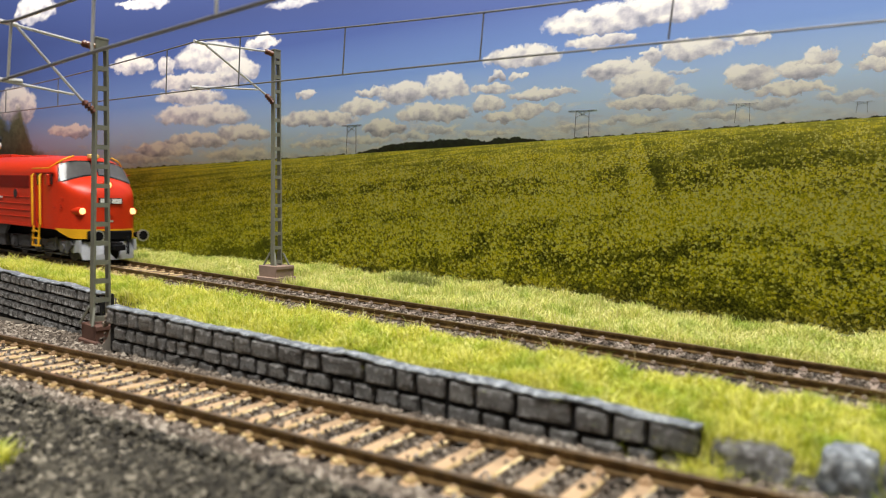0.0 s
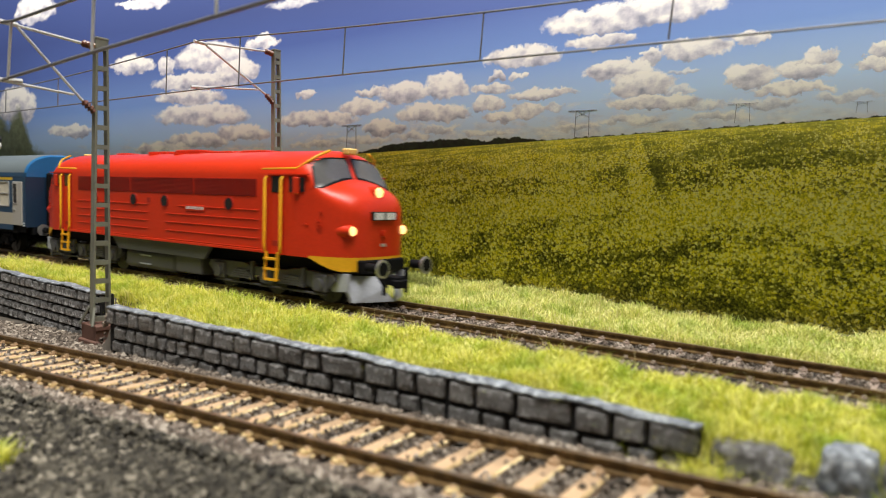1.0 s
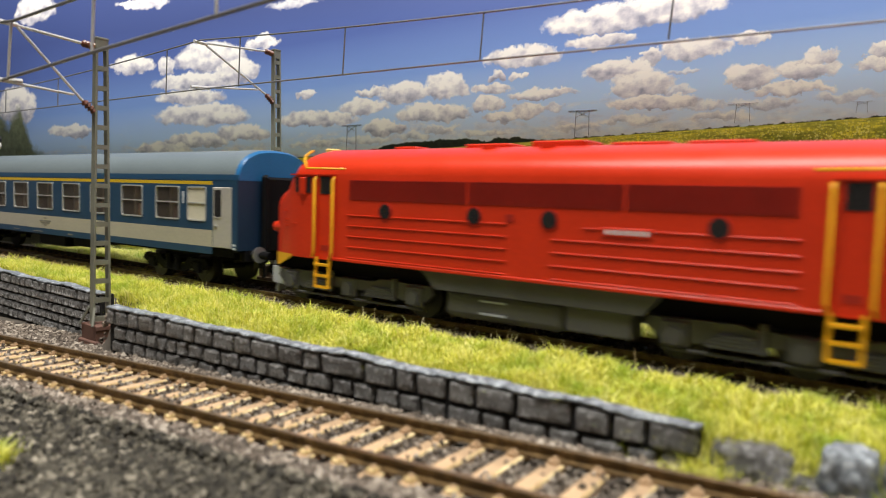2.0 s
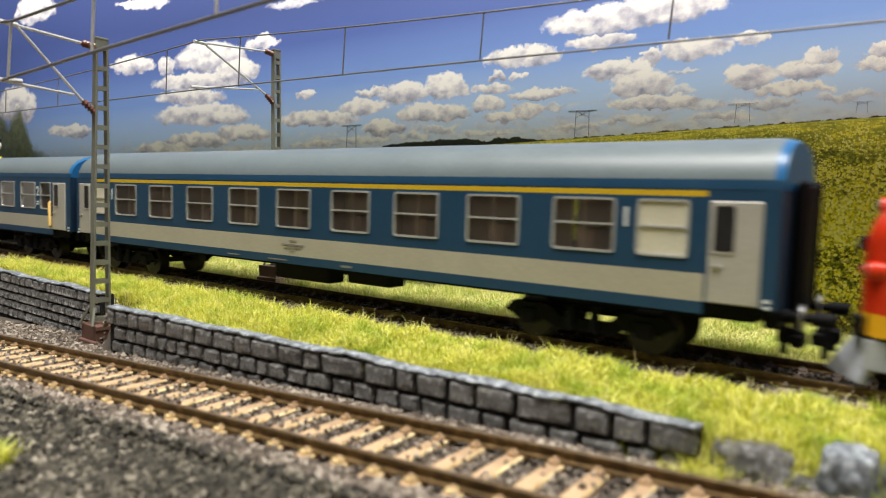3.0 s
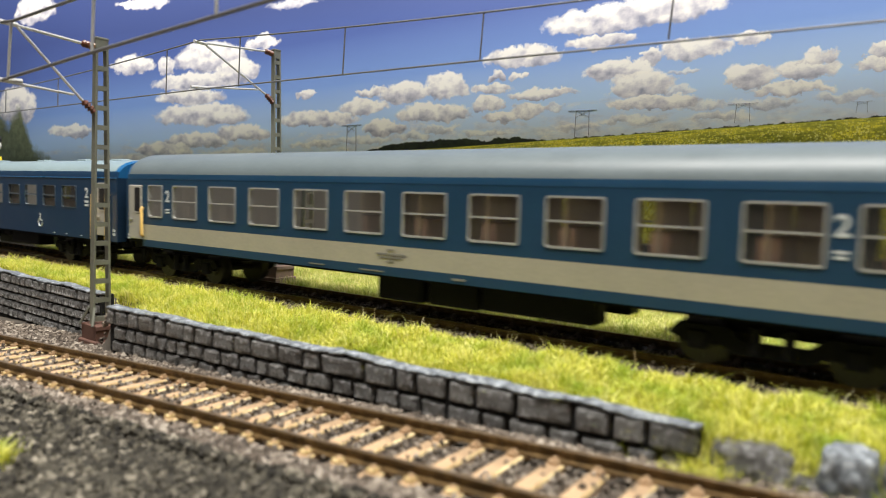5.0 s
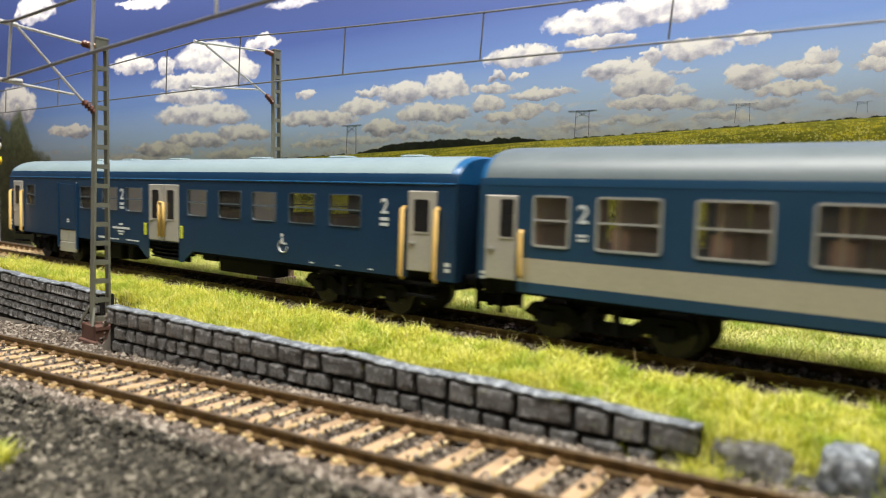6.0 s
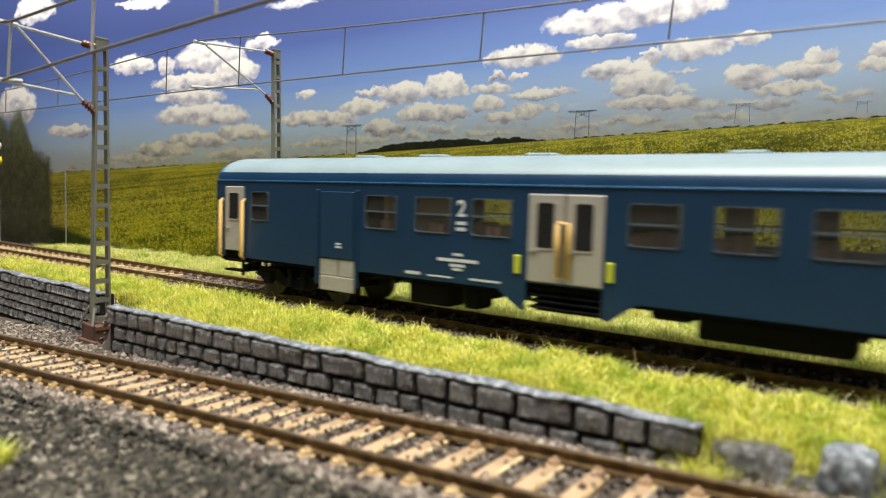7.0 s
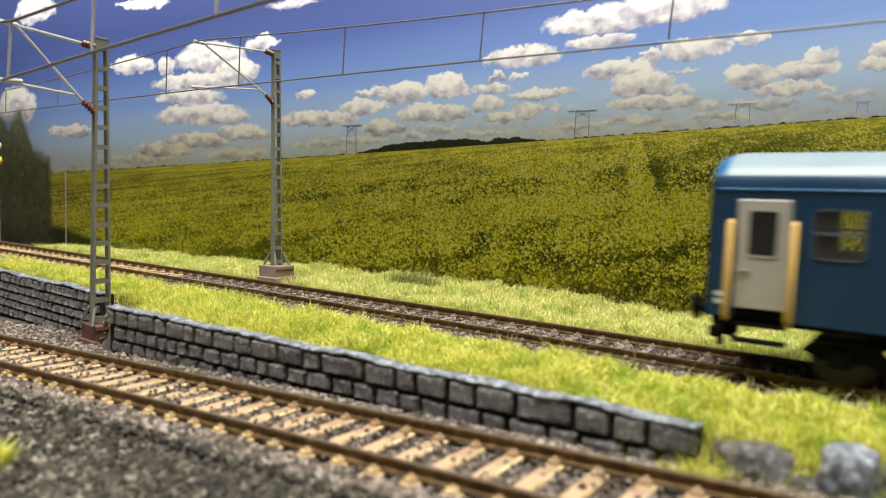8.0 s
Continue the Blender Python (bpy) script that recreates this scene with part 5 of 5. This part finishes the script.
def coach_roof(root, x0, x1, half, eave, top, split, mat, band, end_mat, end_len):
    """Arched roof with rounded ends; below split it wears the band's colour."""
    xs = sorted([x0, x0 + 0.6, x0 + 1.2, x0 + 3.2, x0 + end_len, x0 + 5.2])
    n = int((x1 - x0) / 20)
    xs = xs + [x0 + 5.2 + (x1 - x0 - 10.4) * k / n for k in range(1, n)] + [x0 + x1 - x for x in xs[::-1]]
    bm = bmesh.new()
    rings = []
    base = roof_outline(half, eave, top, 20)
    for x in xs:
        e = min(x - x0, x1 - x)
        k = 1 - 0.09 * max(0.0, 1 - e / 3.2) ** 2
        rings.append([bm.verts.new((x, y * (1 - (1 - k) * 0.35), eave + (z - eave) * k)) for y, z in base])
    for a, b in zip(rings, rings[1:]):
        for i in range(len(base) - 1):
            f = bm.faces.new((a[i], b[i], b[i + 1], a[i + 1]))
            zc = (base[i][1] + base[i + 1][1]) / 2
            xc = (a[i].co.x + b[i].co.x) / 2
            f.material_index = 1 if zc < split else (2 if min(xc - x0, x1 - xc) < end_len else 0)
            f.smooth = True
    for r in (rings[0], rings[-1]):
        f = bm.faces.new(r)
        f.material_index = 2
    ob = part("roof", bm, mat, root)
    ob.data.materials.append(band)
    ob.data.materials.append(end_mat)
    ob.data.set_sharp_from_angle(angle=radians(45))
    return ob


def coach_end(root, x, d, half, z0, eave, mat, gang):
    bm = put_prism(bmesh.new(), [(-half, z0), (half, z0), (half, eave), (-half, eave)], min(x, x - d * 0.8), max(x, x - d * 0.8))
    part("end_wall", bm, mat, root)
    bm = put_box(bmesh.new(), min(x, x + d * gang), max(x, x + d * gang), -6.5, 6.5, 12.5, eave + 1.5, 0.8)
    g = part("gangway", bm, BLACK, root, "black rubber gangway")
    bm = put_box(bmesh.new(), min(x + d * gang * 0.3, x + d * (gang + 0.6)), max(x + d * gang * 0.3, x + d * (gang + 0.6)), -7.6, -5.2, 12.0, eave + 2.2, 0.8)
    put_box(bm, min(x + d * gang * 0.3, x + d * (gang + 0.6)), max(x + d * gang * 0.3, x + d * (gang + 0.6)), 5.2, 7.6, 12.0, eave + 2.2, 0.8)
    part("gangway_seal", bm, BLACK, g)


def coach_bogie(root, c, me):
    for dx in (-14.4, 14.4):
        add_wheelset(root, me, c + dx, 5.3)
    for s in SIDES:
        y = s * 12.6
        bm = put_prism(bmesh.new(), [(c - 21, 6.6), (c - 19, 8.8), (c - 9, 8.8), (c - 6, 6.4), (c + 6, 6.4), (c + 9, 8.8), (c + 19, 8.8), (c + 21, 6.6), (c + 18, 5.4), (c + 10, 5.2), (c + 7, 3.6), (c - 7, 3.6), (c - 10, 5.2), (c - 18, 5.4)], y - 0.8, y + 0.8, "y")
        f = part("bogie_frame", bm, BLACK, root, "black bogie side frame")
        for dx in (-14.4, 14.4):
            bm = put_box(bmesh.new(), c + dx - 2.2, c + dx + 2.2, y + s * 0.5 - 1.0, y + s * 0.5 + 1.0, 3.8, 7.8, 0.5)
            put_rod(bm, (c + dx - 3.2, y, 5.0), (c + dx - 3.2, y, 9.0), 1.0, 8)
            put_rod(bm, (c + dx + 3.2, y, 5.0), (c + dx + 3.2, y, 9.0), 1.0, 8)
            part("axle_box", bm, BLACK, f)
        bm = put_rod(bmesh.new(), (c - 3, y + s, 4.0), (c - 3, y + s, 9.5), 1.2, 8)
        put_rod(bm, (c + 3, y + s, 4.0), (c + 3, y + s, 9.5), 1.2, 8)
        part("bolster_spring", bm, BLACK, f)
    bm = put_box(bmesh.new(), c - 16, c + 16, -9, 9, 7.5, 10.5)
    part("bogie_bolster", bm, BLACK, root)


def seats_and_walls(root, x0, x1, pitch, compartments):
    bm = put_box(bmesh.new(), x0 + 1, x1 - 1, -15.0, 15.0, 12.6, 14.0)
    part("floor", bm, BLACK, root)
    x = x0 + 14
    while x < x1 - 12:
        if compartments:
            bm = put_box(bmesh.new(), x - 0.4, x + 0.4, -14.6, 6.5, 14, 37)
            part("compartment_wall", bm, PARTITION, root)
            bm = put_box(bmesh.new(), x + 0.6, x + pitch * 0.45, 6.6, 7.2, 14, 37)
            part("corridor_wall", bm, PARTITION, root)
        for d in (-1, 1):
            bm = put_box(bmesh.new(), x + d * 3.2 - 2.6, x + d * 3.2 + 2.6, -13.8, 5.5 if compartments else -3.5, 14, 18.6, 0.5)
            put_box(bm, x + d * 1.3 - 0.8, x + d * 1.3 + 0.8, -13.8, 5.5 if compartments else -3.5, 18, 27.5 if compartments else 26.5, 0.4)
            part("seat", bm, SEAT, root)
            if not compartments:
                bm = put_box(bmesh.new(), x + d * 3.2 - 2.6, x + d * 3.2 + 2.6, 3.5, 13.8, 14, 18.6, 0.5)
                put_box(bm, x + d * 1.3 - 0.8, x + d * 1.3 + 0.8, 3.5, 13.8, 18, 26.5, 0.4)
                part("seat", bm, SEAT, root)
        x += pitch
    for x in (x0 + 15, x1 - 15):
        bm = put_box(bmesh.new(), x - 0.4, x + 0.4, -15.0, 15.0, 14, 37)
        part("bulkhead", bm, PARTITION, root)


def breaks(lo, hi, spans):
    xs = {lo, hi}
    for a, b in spans:
        xs |= {a, b}
    return sorted(xs)


def express_coach(x0, x1, wins, doors, top, stripe, label, boxes, numeral_at, text):
    """A blue coach with a beige waistband; wins are (x0, x1, blind)."""
    root = tagged(thing("passenger_coach"), label, "railway coach", group="coaches of the train")
    zs = [11.4, 13.9, 19.6, 22.5, 34.4, 36.6]
    if stripe:
        zs = [11.4, 13.9, 19.6, 22.5, 34.3, 35.1, 36.3, 36.7]
    inner0, inner1 = doors[0][1] + 0.6, doors[-1][0] - 0.6
    xs = breaks(x0, x1, [w[:2] for w in wins] + [(inner0, inner1), (doors[0][0], doors[0][1]), (doors[-1][0], doors[-1][1])])

    def tone(x, z):
        if not inner0 < x < inner1:
            return 0
        if 13.9 < z < 19.6:
            return 1
        return 2 if stripe and 35.1 < z < 36.3 else 0
    zlo, zhi = (22.5, 34.4) if not stripe else (22.5, 34.3)
    holes = [(a, b, zlo, zhi) for a, b, _ in wins]
    holes += [(x0 - 1, inner0, 10, 13.9), (inner1, x1 + 1, 10, 13.9)]
    for s in SIDES:
        bm = bmesh.new()
        put_side(bm, s, xs, zs, holes, 16.2, 0.7, tone)
        ob = part("side_wall", bm, BLUE, root)
        ob.data.materials.append(BEIGE)
        ob.data.materials.append(STRIPE)
        for a, b, blind in wins:
            coach_window(root, a - 0.15, b + 0.15, zlo - 0.1, zhi + 0.1, s, blind=blind)
        for (a, b, side) in doors:
            mid = a + (b - a) * (0.30 if side < 0 else 0.70)
            coach_door(root, a, b, 13.9, 34.3, s, (mid - 2.0, mid + 2.0, 24.2, 33.4))
    coach_roof(root, x0, x1, 16.25, 36.6, top, 39.2, ROOF_GREY, BLUE, BLUE_BRIGHT, 1.7)
    for x, d in ((x0, -1), (x1, 1)):
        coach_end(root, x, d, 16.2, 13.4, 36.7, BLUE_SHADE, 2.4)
        bm = put_box(bmesh.new(), min(x, x - d * 3), max(x, x - d * 3), -13, 13, 9.6, 13.6, 0.3)
        part("headstock", bm, BLACK, root)
        buffers_and_coupler(root, x - d * 2.6, d, BLACK, 1.0)
    bm = put_box(bmesh.new(), x0 + 4, x1 - 4, -14.5, 14.5, 10.6, 12.8)
    part("underframe", bm, BLACK, root)
    for a, b, z in boxes:
        for s in SIDES:
            bm = put_box(bmesh.new(), a, b, s * 10.5 - 3.5, s * 10.5 + 3.5, z, 11.2, 0.5)
            part("equipment_box", bm, BLACK, root, "black underfloor equipment box")
    me = wheelset_mesh(5.3)
    for c in (x0 + 33, x1 - 41):
        coach_bogie(root, c, me)
    seats_and_walls(root, x0, x1, wins[3][0] - wins[2][0], True)
    for s in SIDES:
        y = s * 16.27
        cx = (x0 + x1) / 2
        place_bars(root, SOFT_GREY, cx - 1, 17.0, y, [(0, 1.5, 2.6, 0.5), (0, 0.3, 10.5, 0.55), (0, -0.6, 8.0, 0.45), (0, -1.6, 2.2, 0.5)])
        place_bars(root, SOFT_GREY, cx, 12.4, y, [(-30, 0, 6, 0.35), (-8, 0, 9, 0.35), (22, 0.1, 4, 0.6)])
    for x in numeral_at:
        numeral(root, text, x, 30.2, -16.28, 5.8)
        if text == "2":
            place_bars(root, WHITE, x, 25.6, -16.27, [(0, 0, 2.6, 0.6), (0, -1.0, 2.4, 0.6)])
    for x in (x0 + 1.8, x1 - 1.8):
        place_bars(root, WHITE, x, 15.2, -16.27, [(0, 0, 1.3, 0.7), (0, -1.2, 1.3, 0.7)])
    return root


def even(a, pitch, w, n):
    return [(round(a + k * pitch, 2), round(a + k * pitch + w, 2), False) for k in range(n)]


C1 = express_coach(-516.0, -243.8,
                   [(-501.4, -490.4, True)] + even(-484.7, 24.08, 15.0, 9) + [(-272.0, -261.2, True)],
                   [(-513.3, -504.4, 1), (-257.0, -247.0, -1)], 47.6, True, "blue first-class model coach with beige band and yellow stripe",
                   [(-392, -367, 6.4), (-360, -343, 7.6)], (-274.6, -487.4), "1")
C2 = express_coach(-795.0, -521.8,
                   [(-779.6, -770.3, False)] + even(-763.7, 21.62, 14.6, 10) + [(-549.2, -539.6, False)],
                   [(-792.8, -783.9, 1), (-537.0, -525.9, -1)], 46.6, False, "blue second-class model coach with a beige waistband",
                   [(-666, -650, 4.6), (-648, -632, 4.8), (-631, -600, 5.2)], (-552.0, -767.0), "2")
for x, y in ((-538.0, -16.9),):
    bm = put_line(bmesh.new(), [(x, y, 26.0), (x, y - 0.6, 25.4), (x, y - 0.6, 15.6), (x, y, 15.0)], 0.6, 8)
    part("grab_rail", bm, CREAM_YELLOW, C2, "cream grab rail")
bm = put_line(bmesh.new(), [(-782.2, -16.9, 26.0), (-782.2, -17.5, 25.4), (-782.2, -17.5, 15.6), (-782.2, -16.9, 15.0)], 0.6, 8)
part("grab_rail", bm, CREAM_YELLOW, C2, "cream grab rail")


def luggage_coach(x0, x1):
    root = tagged(thing("luggage_coach"), "deep blue model luggage and passenger coach with a pale roof", "railway coach", group="coaches of the train")
    wins = [(-1036.6, -1028.2), (-986.6, -975.2), (-968.6, -956.9), (-950.6, -938.9), (-909.8, -898.4), (-891.8, -879.8), (-874.2, -862.4), (-856.4, -844.8), (-838.8, -826.2)]
    skip = [(-1050.0, -1040.4), (-1005.0, -990.0), (-934.4, -915.0), (-808.9, -799.4)]
    zs = [7.2, 11.6, 13.8, 24.0, 33.3, 36.8]
    xs = breaks(x0, x1, wins + skip + [(-936.0, -913.2), (-942.5, -906.9)])
    holes = [(a, b, 24.0, 33.3) for a, b in wins]
    holes += [(x0 - 1, -936.0, 0, 11.6), (-913.2, x1 + 1, 0, 11.6), (-934.4, -915.0, 0, 13.8)]
    holes += [(skip[0][0], skip[0][1], 0, 13.8), (skip[3][0], skip[3][1], 0, 13.8), (-1005.0, -990.0, 0, 13.8)]
    for s in SIDES:
        bm = bmesh.new()
        put_side(bm, s, xs, zs, holes, 16.2, 0.7, lambda x, z: 0)
        part("side_wall", bm, BLUE_DEEP, root)
        # sloping ends of the step well
        for a, b in ((-942.5, -936.0), (-906.9, -913.2)):
            bm = put_prism(bmesh.new(), [(a, 11.6), (b, 11.6), (b, 7.2)], s * 15.9 - 0.3, s * 15.9 + 0.3, "y")
            part("well_gusset", bm, BLUE_DEEP, root)
        for a, b in wins:
            coach_window(root, a, b, 24.0, 33.3, s, rim=0.22, mat=BLUE_DULL)
        for a, b in (skip[0], skip[3]):
            m = (a + b) / 2
            coach_door(root, a, b, 13.6, 34.8, s, (m - 2.6, m + 2.6, 24.0, 32.6))
            for x in (a - 1.0, b + 0.8):
                bm = put_line(bmesh.new(), [(x, s * 16.6, 30.4), (x, s * 17.6, 30.0), (x - 0.2, s * 17.8, 12.2), (x - 0.2, s * 16.8, 11.4)], 0.62, 8)
                part("handrail", bm, CREAM_YELLOW, root, "cream-yellow handrail")
            bm = put_box(bmesh.new(), a, b, s * 14.5 - 1.5, s * 14.5 + 1.5, 10.0, 10.8)
            put_box(bm, a, b, s * 15.0 - 1.5, s * 15.0 + 1.5, 6.8, 7.4)
            part("entry_step", bm, BLACK, root)
        for a, b in ((-934.2, -924.9), (-924.5, -915.2)):
            m = (a + b) / 2
            coach_door(root, a, b, 14.2, 34.8, s, (m - 2.3, m + 2.3, 22.2, 32.8))
        bm = put_line(bmesh.new(), [(-925.9, s * 17.4, 28.2), (-925.9, s * 17.4, 15.8), (-923.3, s * 17.4, 15.8), (-923.3, s * 17.4, 28.2), (-925.9, s * 17.4, 28.2)], 0.55, 8)
        part("handrail", bm, CREAM_YELLOW, root, "cream-yellow looped door rail")
        for x in (-936.9, -913.4):
            bm = put_box(bmesh.new(), x - 0.8, x + 0.8, s * 16.3 - 0.3, s * 16.3 + 0.3, 15.7, 20.2, 0.2)
            part("reflector", bm, LIME, root, "lime marker panel")
        for z in (12.9, 11.4, 9.9, 8.4):
            bm = put_box(bmesh.new(), -934.0, -915.4, s * 13.6 - 2.0, s * 13.6 + 2.0, z - 0.5, z, 0.1)
            part("well_step", bm, BLACK, root)
        bm = put_box(bmesh.new(), -934.2, -915.2, s * 11.4 - 0.3, s * 11.4 + 0.3, 6.8, 14.0)
        part("well_back", bm, BLACK, root)
        # luggage door, set into its frame, and pale steps under it
        bm = put_box(bmesh.new(), -1004.4, -990.6, s * 16.35 - 0.3, s * 16.35 + 0.3, 14.6, 34.0, 0.2)
        d = part("luggage_door", bm, BLUE_DEEP, root, "deep blue sliding luggage door")
        place_bars(d, WHITE, -996.5, 18.9, s * 16.7, [(0, 0, 1.8, 0.6), (0, -0.9, 2.4, 0.6)])
        for x in (-1005.6, -989.5):
            bm = put_box(bmesh.new(), x - 0.5, x + 0.5, s * 16.35 - 0.5, s * 16.35 + 0.5, 6.5, 34.6, 0.3)
            part("door_post", bm, BLUE_DEEP, root)
        bm = put_box(bmesh.new(), -1004.4, -997.0, s * 16.0 - 0.4, s * 16.0 + 0.4, 9.4, 14.4, 0.2)
        part("step_panel", bm, DOOR_GREY, root, "pale grey folded step panel")
        bm = put_box(bmesh.new(), -996.6, -990.6, s * 16.0 - 0.4, s * 16.0 + 0.4, 9.4, 14.4, 0.2)
        part("step_panel", bm, DOOR_GREY, root, "pale grey folded step panel")
        bm = put_box(bmesh.new(), -1004.4, -990.6, s * 16.0 - 0.5, s * 16.0 + 0.5, 5.0, 9.3, 0.2)
        part("step_panel", bm, DOOR_GREY, root, "pale grey folded step panel")
        bm = put_box(bmesh.new(), x0 + 0.5, x1 - 0.5, s * 16.25 - 0.2, s * 16.25 + 0.2, 36.5, 36.9, 0.1)
        part("rain_gutter", bm, BLUE_BRIGHT, root)
    coach_roof(root, x0, x1, 16.25, 36.7, 44.6, 39.6, ROOF_PALE, BLUE_DEEP, BLUE_BRIGHT, 2.2)
    for x in (-1000, -975, -940, -890, -850, -820):
        bm = put_box(bmesh.new(), x - 4, x + 4, -2.5, 2.5, 44.3, 45.3, 0.4)
        part("roof_vent", bm, ROOF_PALE, root)
    for x, d in ((x0, -1), (x1, 1)):
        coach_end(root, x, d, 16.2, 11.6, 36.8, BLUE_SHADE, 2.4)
        bm = put_box(bmesh.new(), min(x, x - d * 3), max(x, x - d * 3), -13, 13, 9.4, 13.6, 0.3)
        part("headstock", bm, BLACK, root)
        buffers_and_coupler(root, x - d * 2.2, d, BLACK, 1.0)
    bm = put_box(bmesh.new(), x0 + 4, x1 - 4, -14.0, 14.0, 10.4, 12.6)
    part("underframe", bm, BLACK, root)
    for a, b, z in ((-972, -958, 4.6), (-954, -949, 5.0), (-895, -866, 5.6), (-905, -896, 8.6)):
        for s in SIDES:
            bm = put_box(bmesh.new(), a, b, s * 10.5 - 3.5, s * 10.5 + 3.5, z, 10.8, 0.9, 2)
            part("equipment_box", bm, BLACK, root, "black underfloor equipment box")
    me = wheelset_mesh(5.3)
    for c in (x0 + 38, x1 - 38):
        coach_bogie(root, c, me)
    seats_and_walls(root, x0 + 60, x1, 17.6, False)
    y = -16.27
    numeral(root, "2", -953.7, 30.4, y, 5.8)
    numeral(root, "2", -817.4, 30.2, y, 5.8)
    for x in (-953.7, -817.4):
        place_bars(root, WHITE, x, 26.2, y, [(0, 0.7, 3.0, 0.9), (0, -0.8, 3.0, 0.9)])
    place_bars(root, WHITE, -954.5, 17.4, y, [(0, 1.5, 3.0, 0.7), (0, 0, 12.5, 0.8), (0, -1.3, 4.6, 0.7), (0, -2.3, 3.0, 0.6)])
    place_bars(root, WHITE, -955.0, 13.0, y, [(-14, 0.1, 5, 0.8), (-5, -0.1, 8, 0.4), (9, 0, 9, 0.5)])
    # wheelchair sign: head, back, seat, wheel
    bm = put_rod(bmesh.new(), (-859.5, y - 0.05, 20.0), (-859.5, y + 0.05, 20.0), 0.6, 10)
    part("sign_head", bm, WHITE, root)
    bm = put_box(bmesh.new(), -859.9, -859.0, y - 0.06, y + 0.06, 17.4, 19.3)
    put_box(bm, -859.6, -857.4, y - 0.06, y + 0.06, 17.2, 17.8)
    part("sign_figure", bm, WHITE, root)
    bm = bmesh.new()
    for k in range(10):
        a, b = radians(100 + k * 26), radians(126 + k * 26)
        put_rod(bm, (-859.0 + 1.9 * math.cos(a), y, 16.6 + 1.9 * math.sin(a)), (-859.0 + 1.9 * math.cos(b), y, 16.6 + 1.9 * math.sin(b)), 0.28, 5)
    part("sign_wheel", bm, WHITE, root)
    for x in (x0 + 2.2, x1 - 2.4):
        place_bars(root, WHITE, x, 15.4, y, [(0, 0.6, 1.6, 1.0), (0, -0.9, 1.6, 1.0)])
    for x in (-846, -835, -822):
        place_bars(root, WHITE, x, 12.6, y, [(0, 0, 1.6, 0.4)])
    return root


C3 = luggage_coach(-1055.0, -793.2)

# ---- what moves: the train runs along the rear track ----
TRAVEL = [(0.0, -266.2), (0.5, -187.5), (1.0, -105.2), (1.5, -28.8), (1.7, 2.8), (2.8, 183.0), (3.0, 215.5), (3.5, 293.4), (4.0, 376.2), (4.5, 453.5), (5.8, 666.0), (6.0, 697.9), (6.5, 776.2), (7.0, 860.0), (7.5, 940.0), (8.0, 1022.5)]


def travel(t):
    for (a, p), (b, q) in zip(TRAVEL, TRAVEL[1:]):
        if t <= b:
            return p + (q - p) * (t - a) / (b - a)
    return TRAVEL[-1][1]


def motions():
    for unit in (LOCO, C1, C2, C3):
        slack = {LOCO: 1.8, C3: 8.7}.get(unit, 0.0)
        walk(unit, [(t, pose((d - slack) * MM, 0, 0)) for t, d in TRAVEL])
    for ob, x, r in WHEELSETS:
        walk(ob, [(k / 30, pose(x * MM, 0, r * MM, 0, math.degrees(travel(k / 30) / r) % 360, 0)) for k in range(241)])


motions()
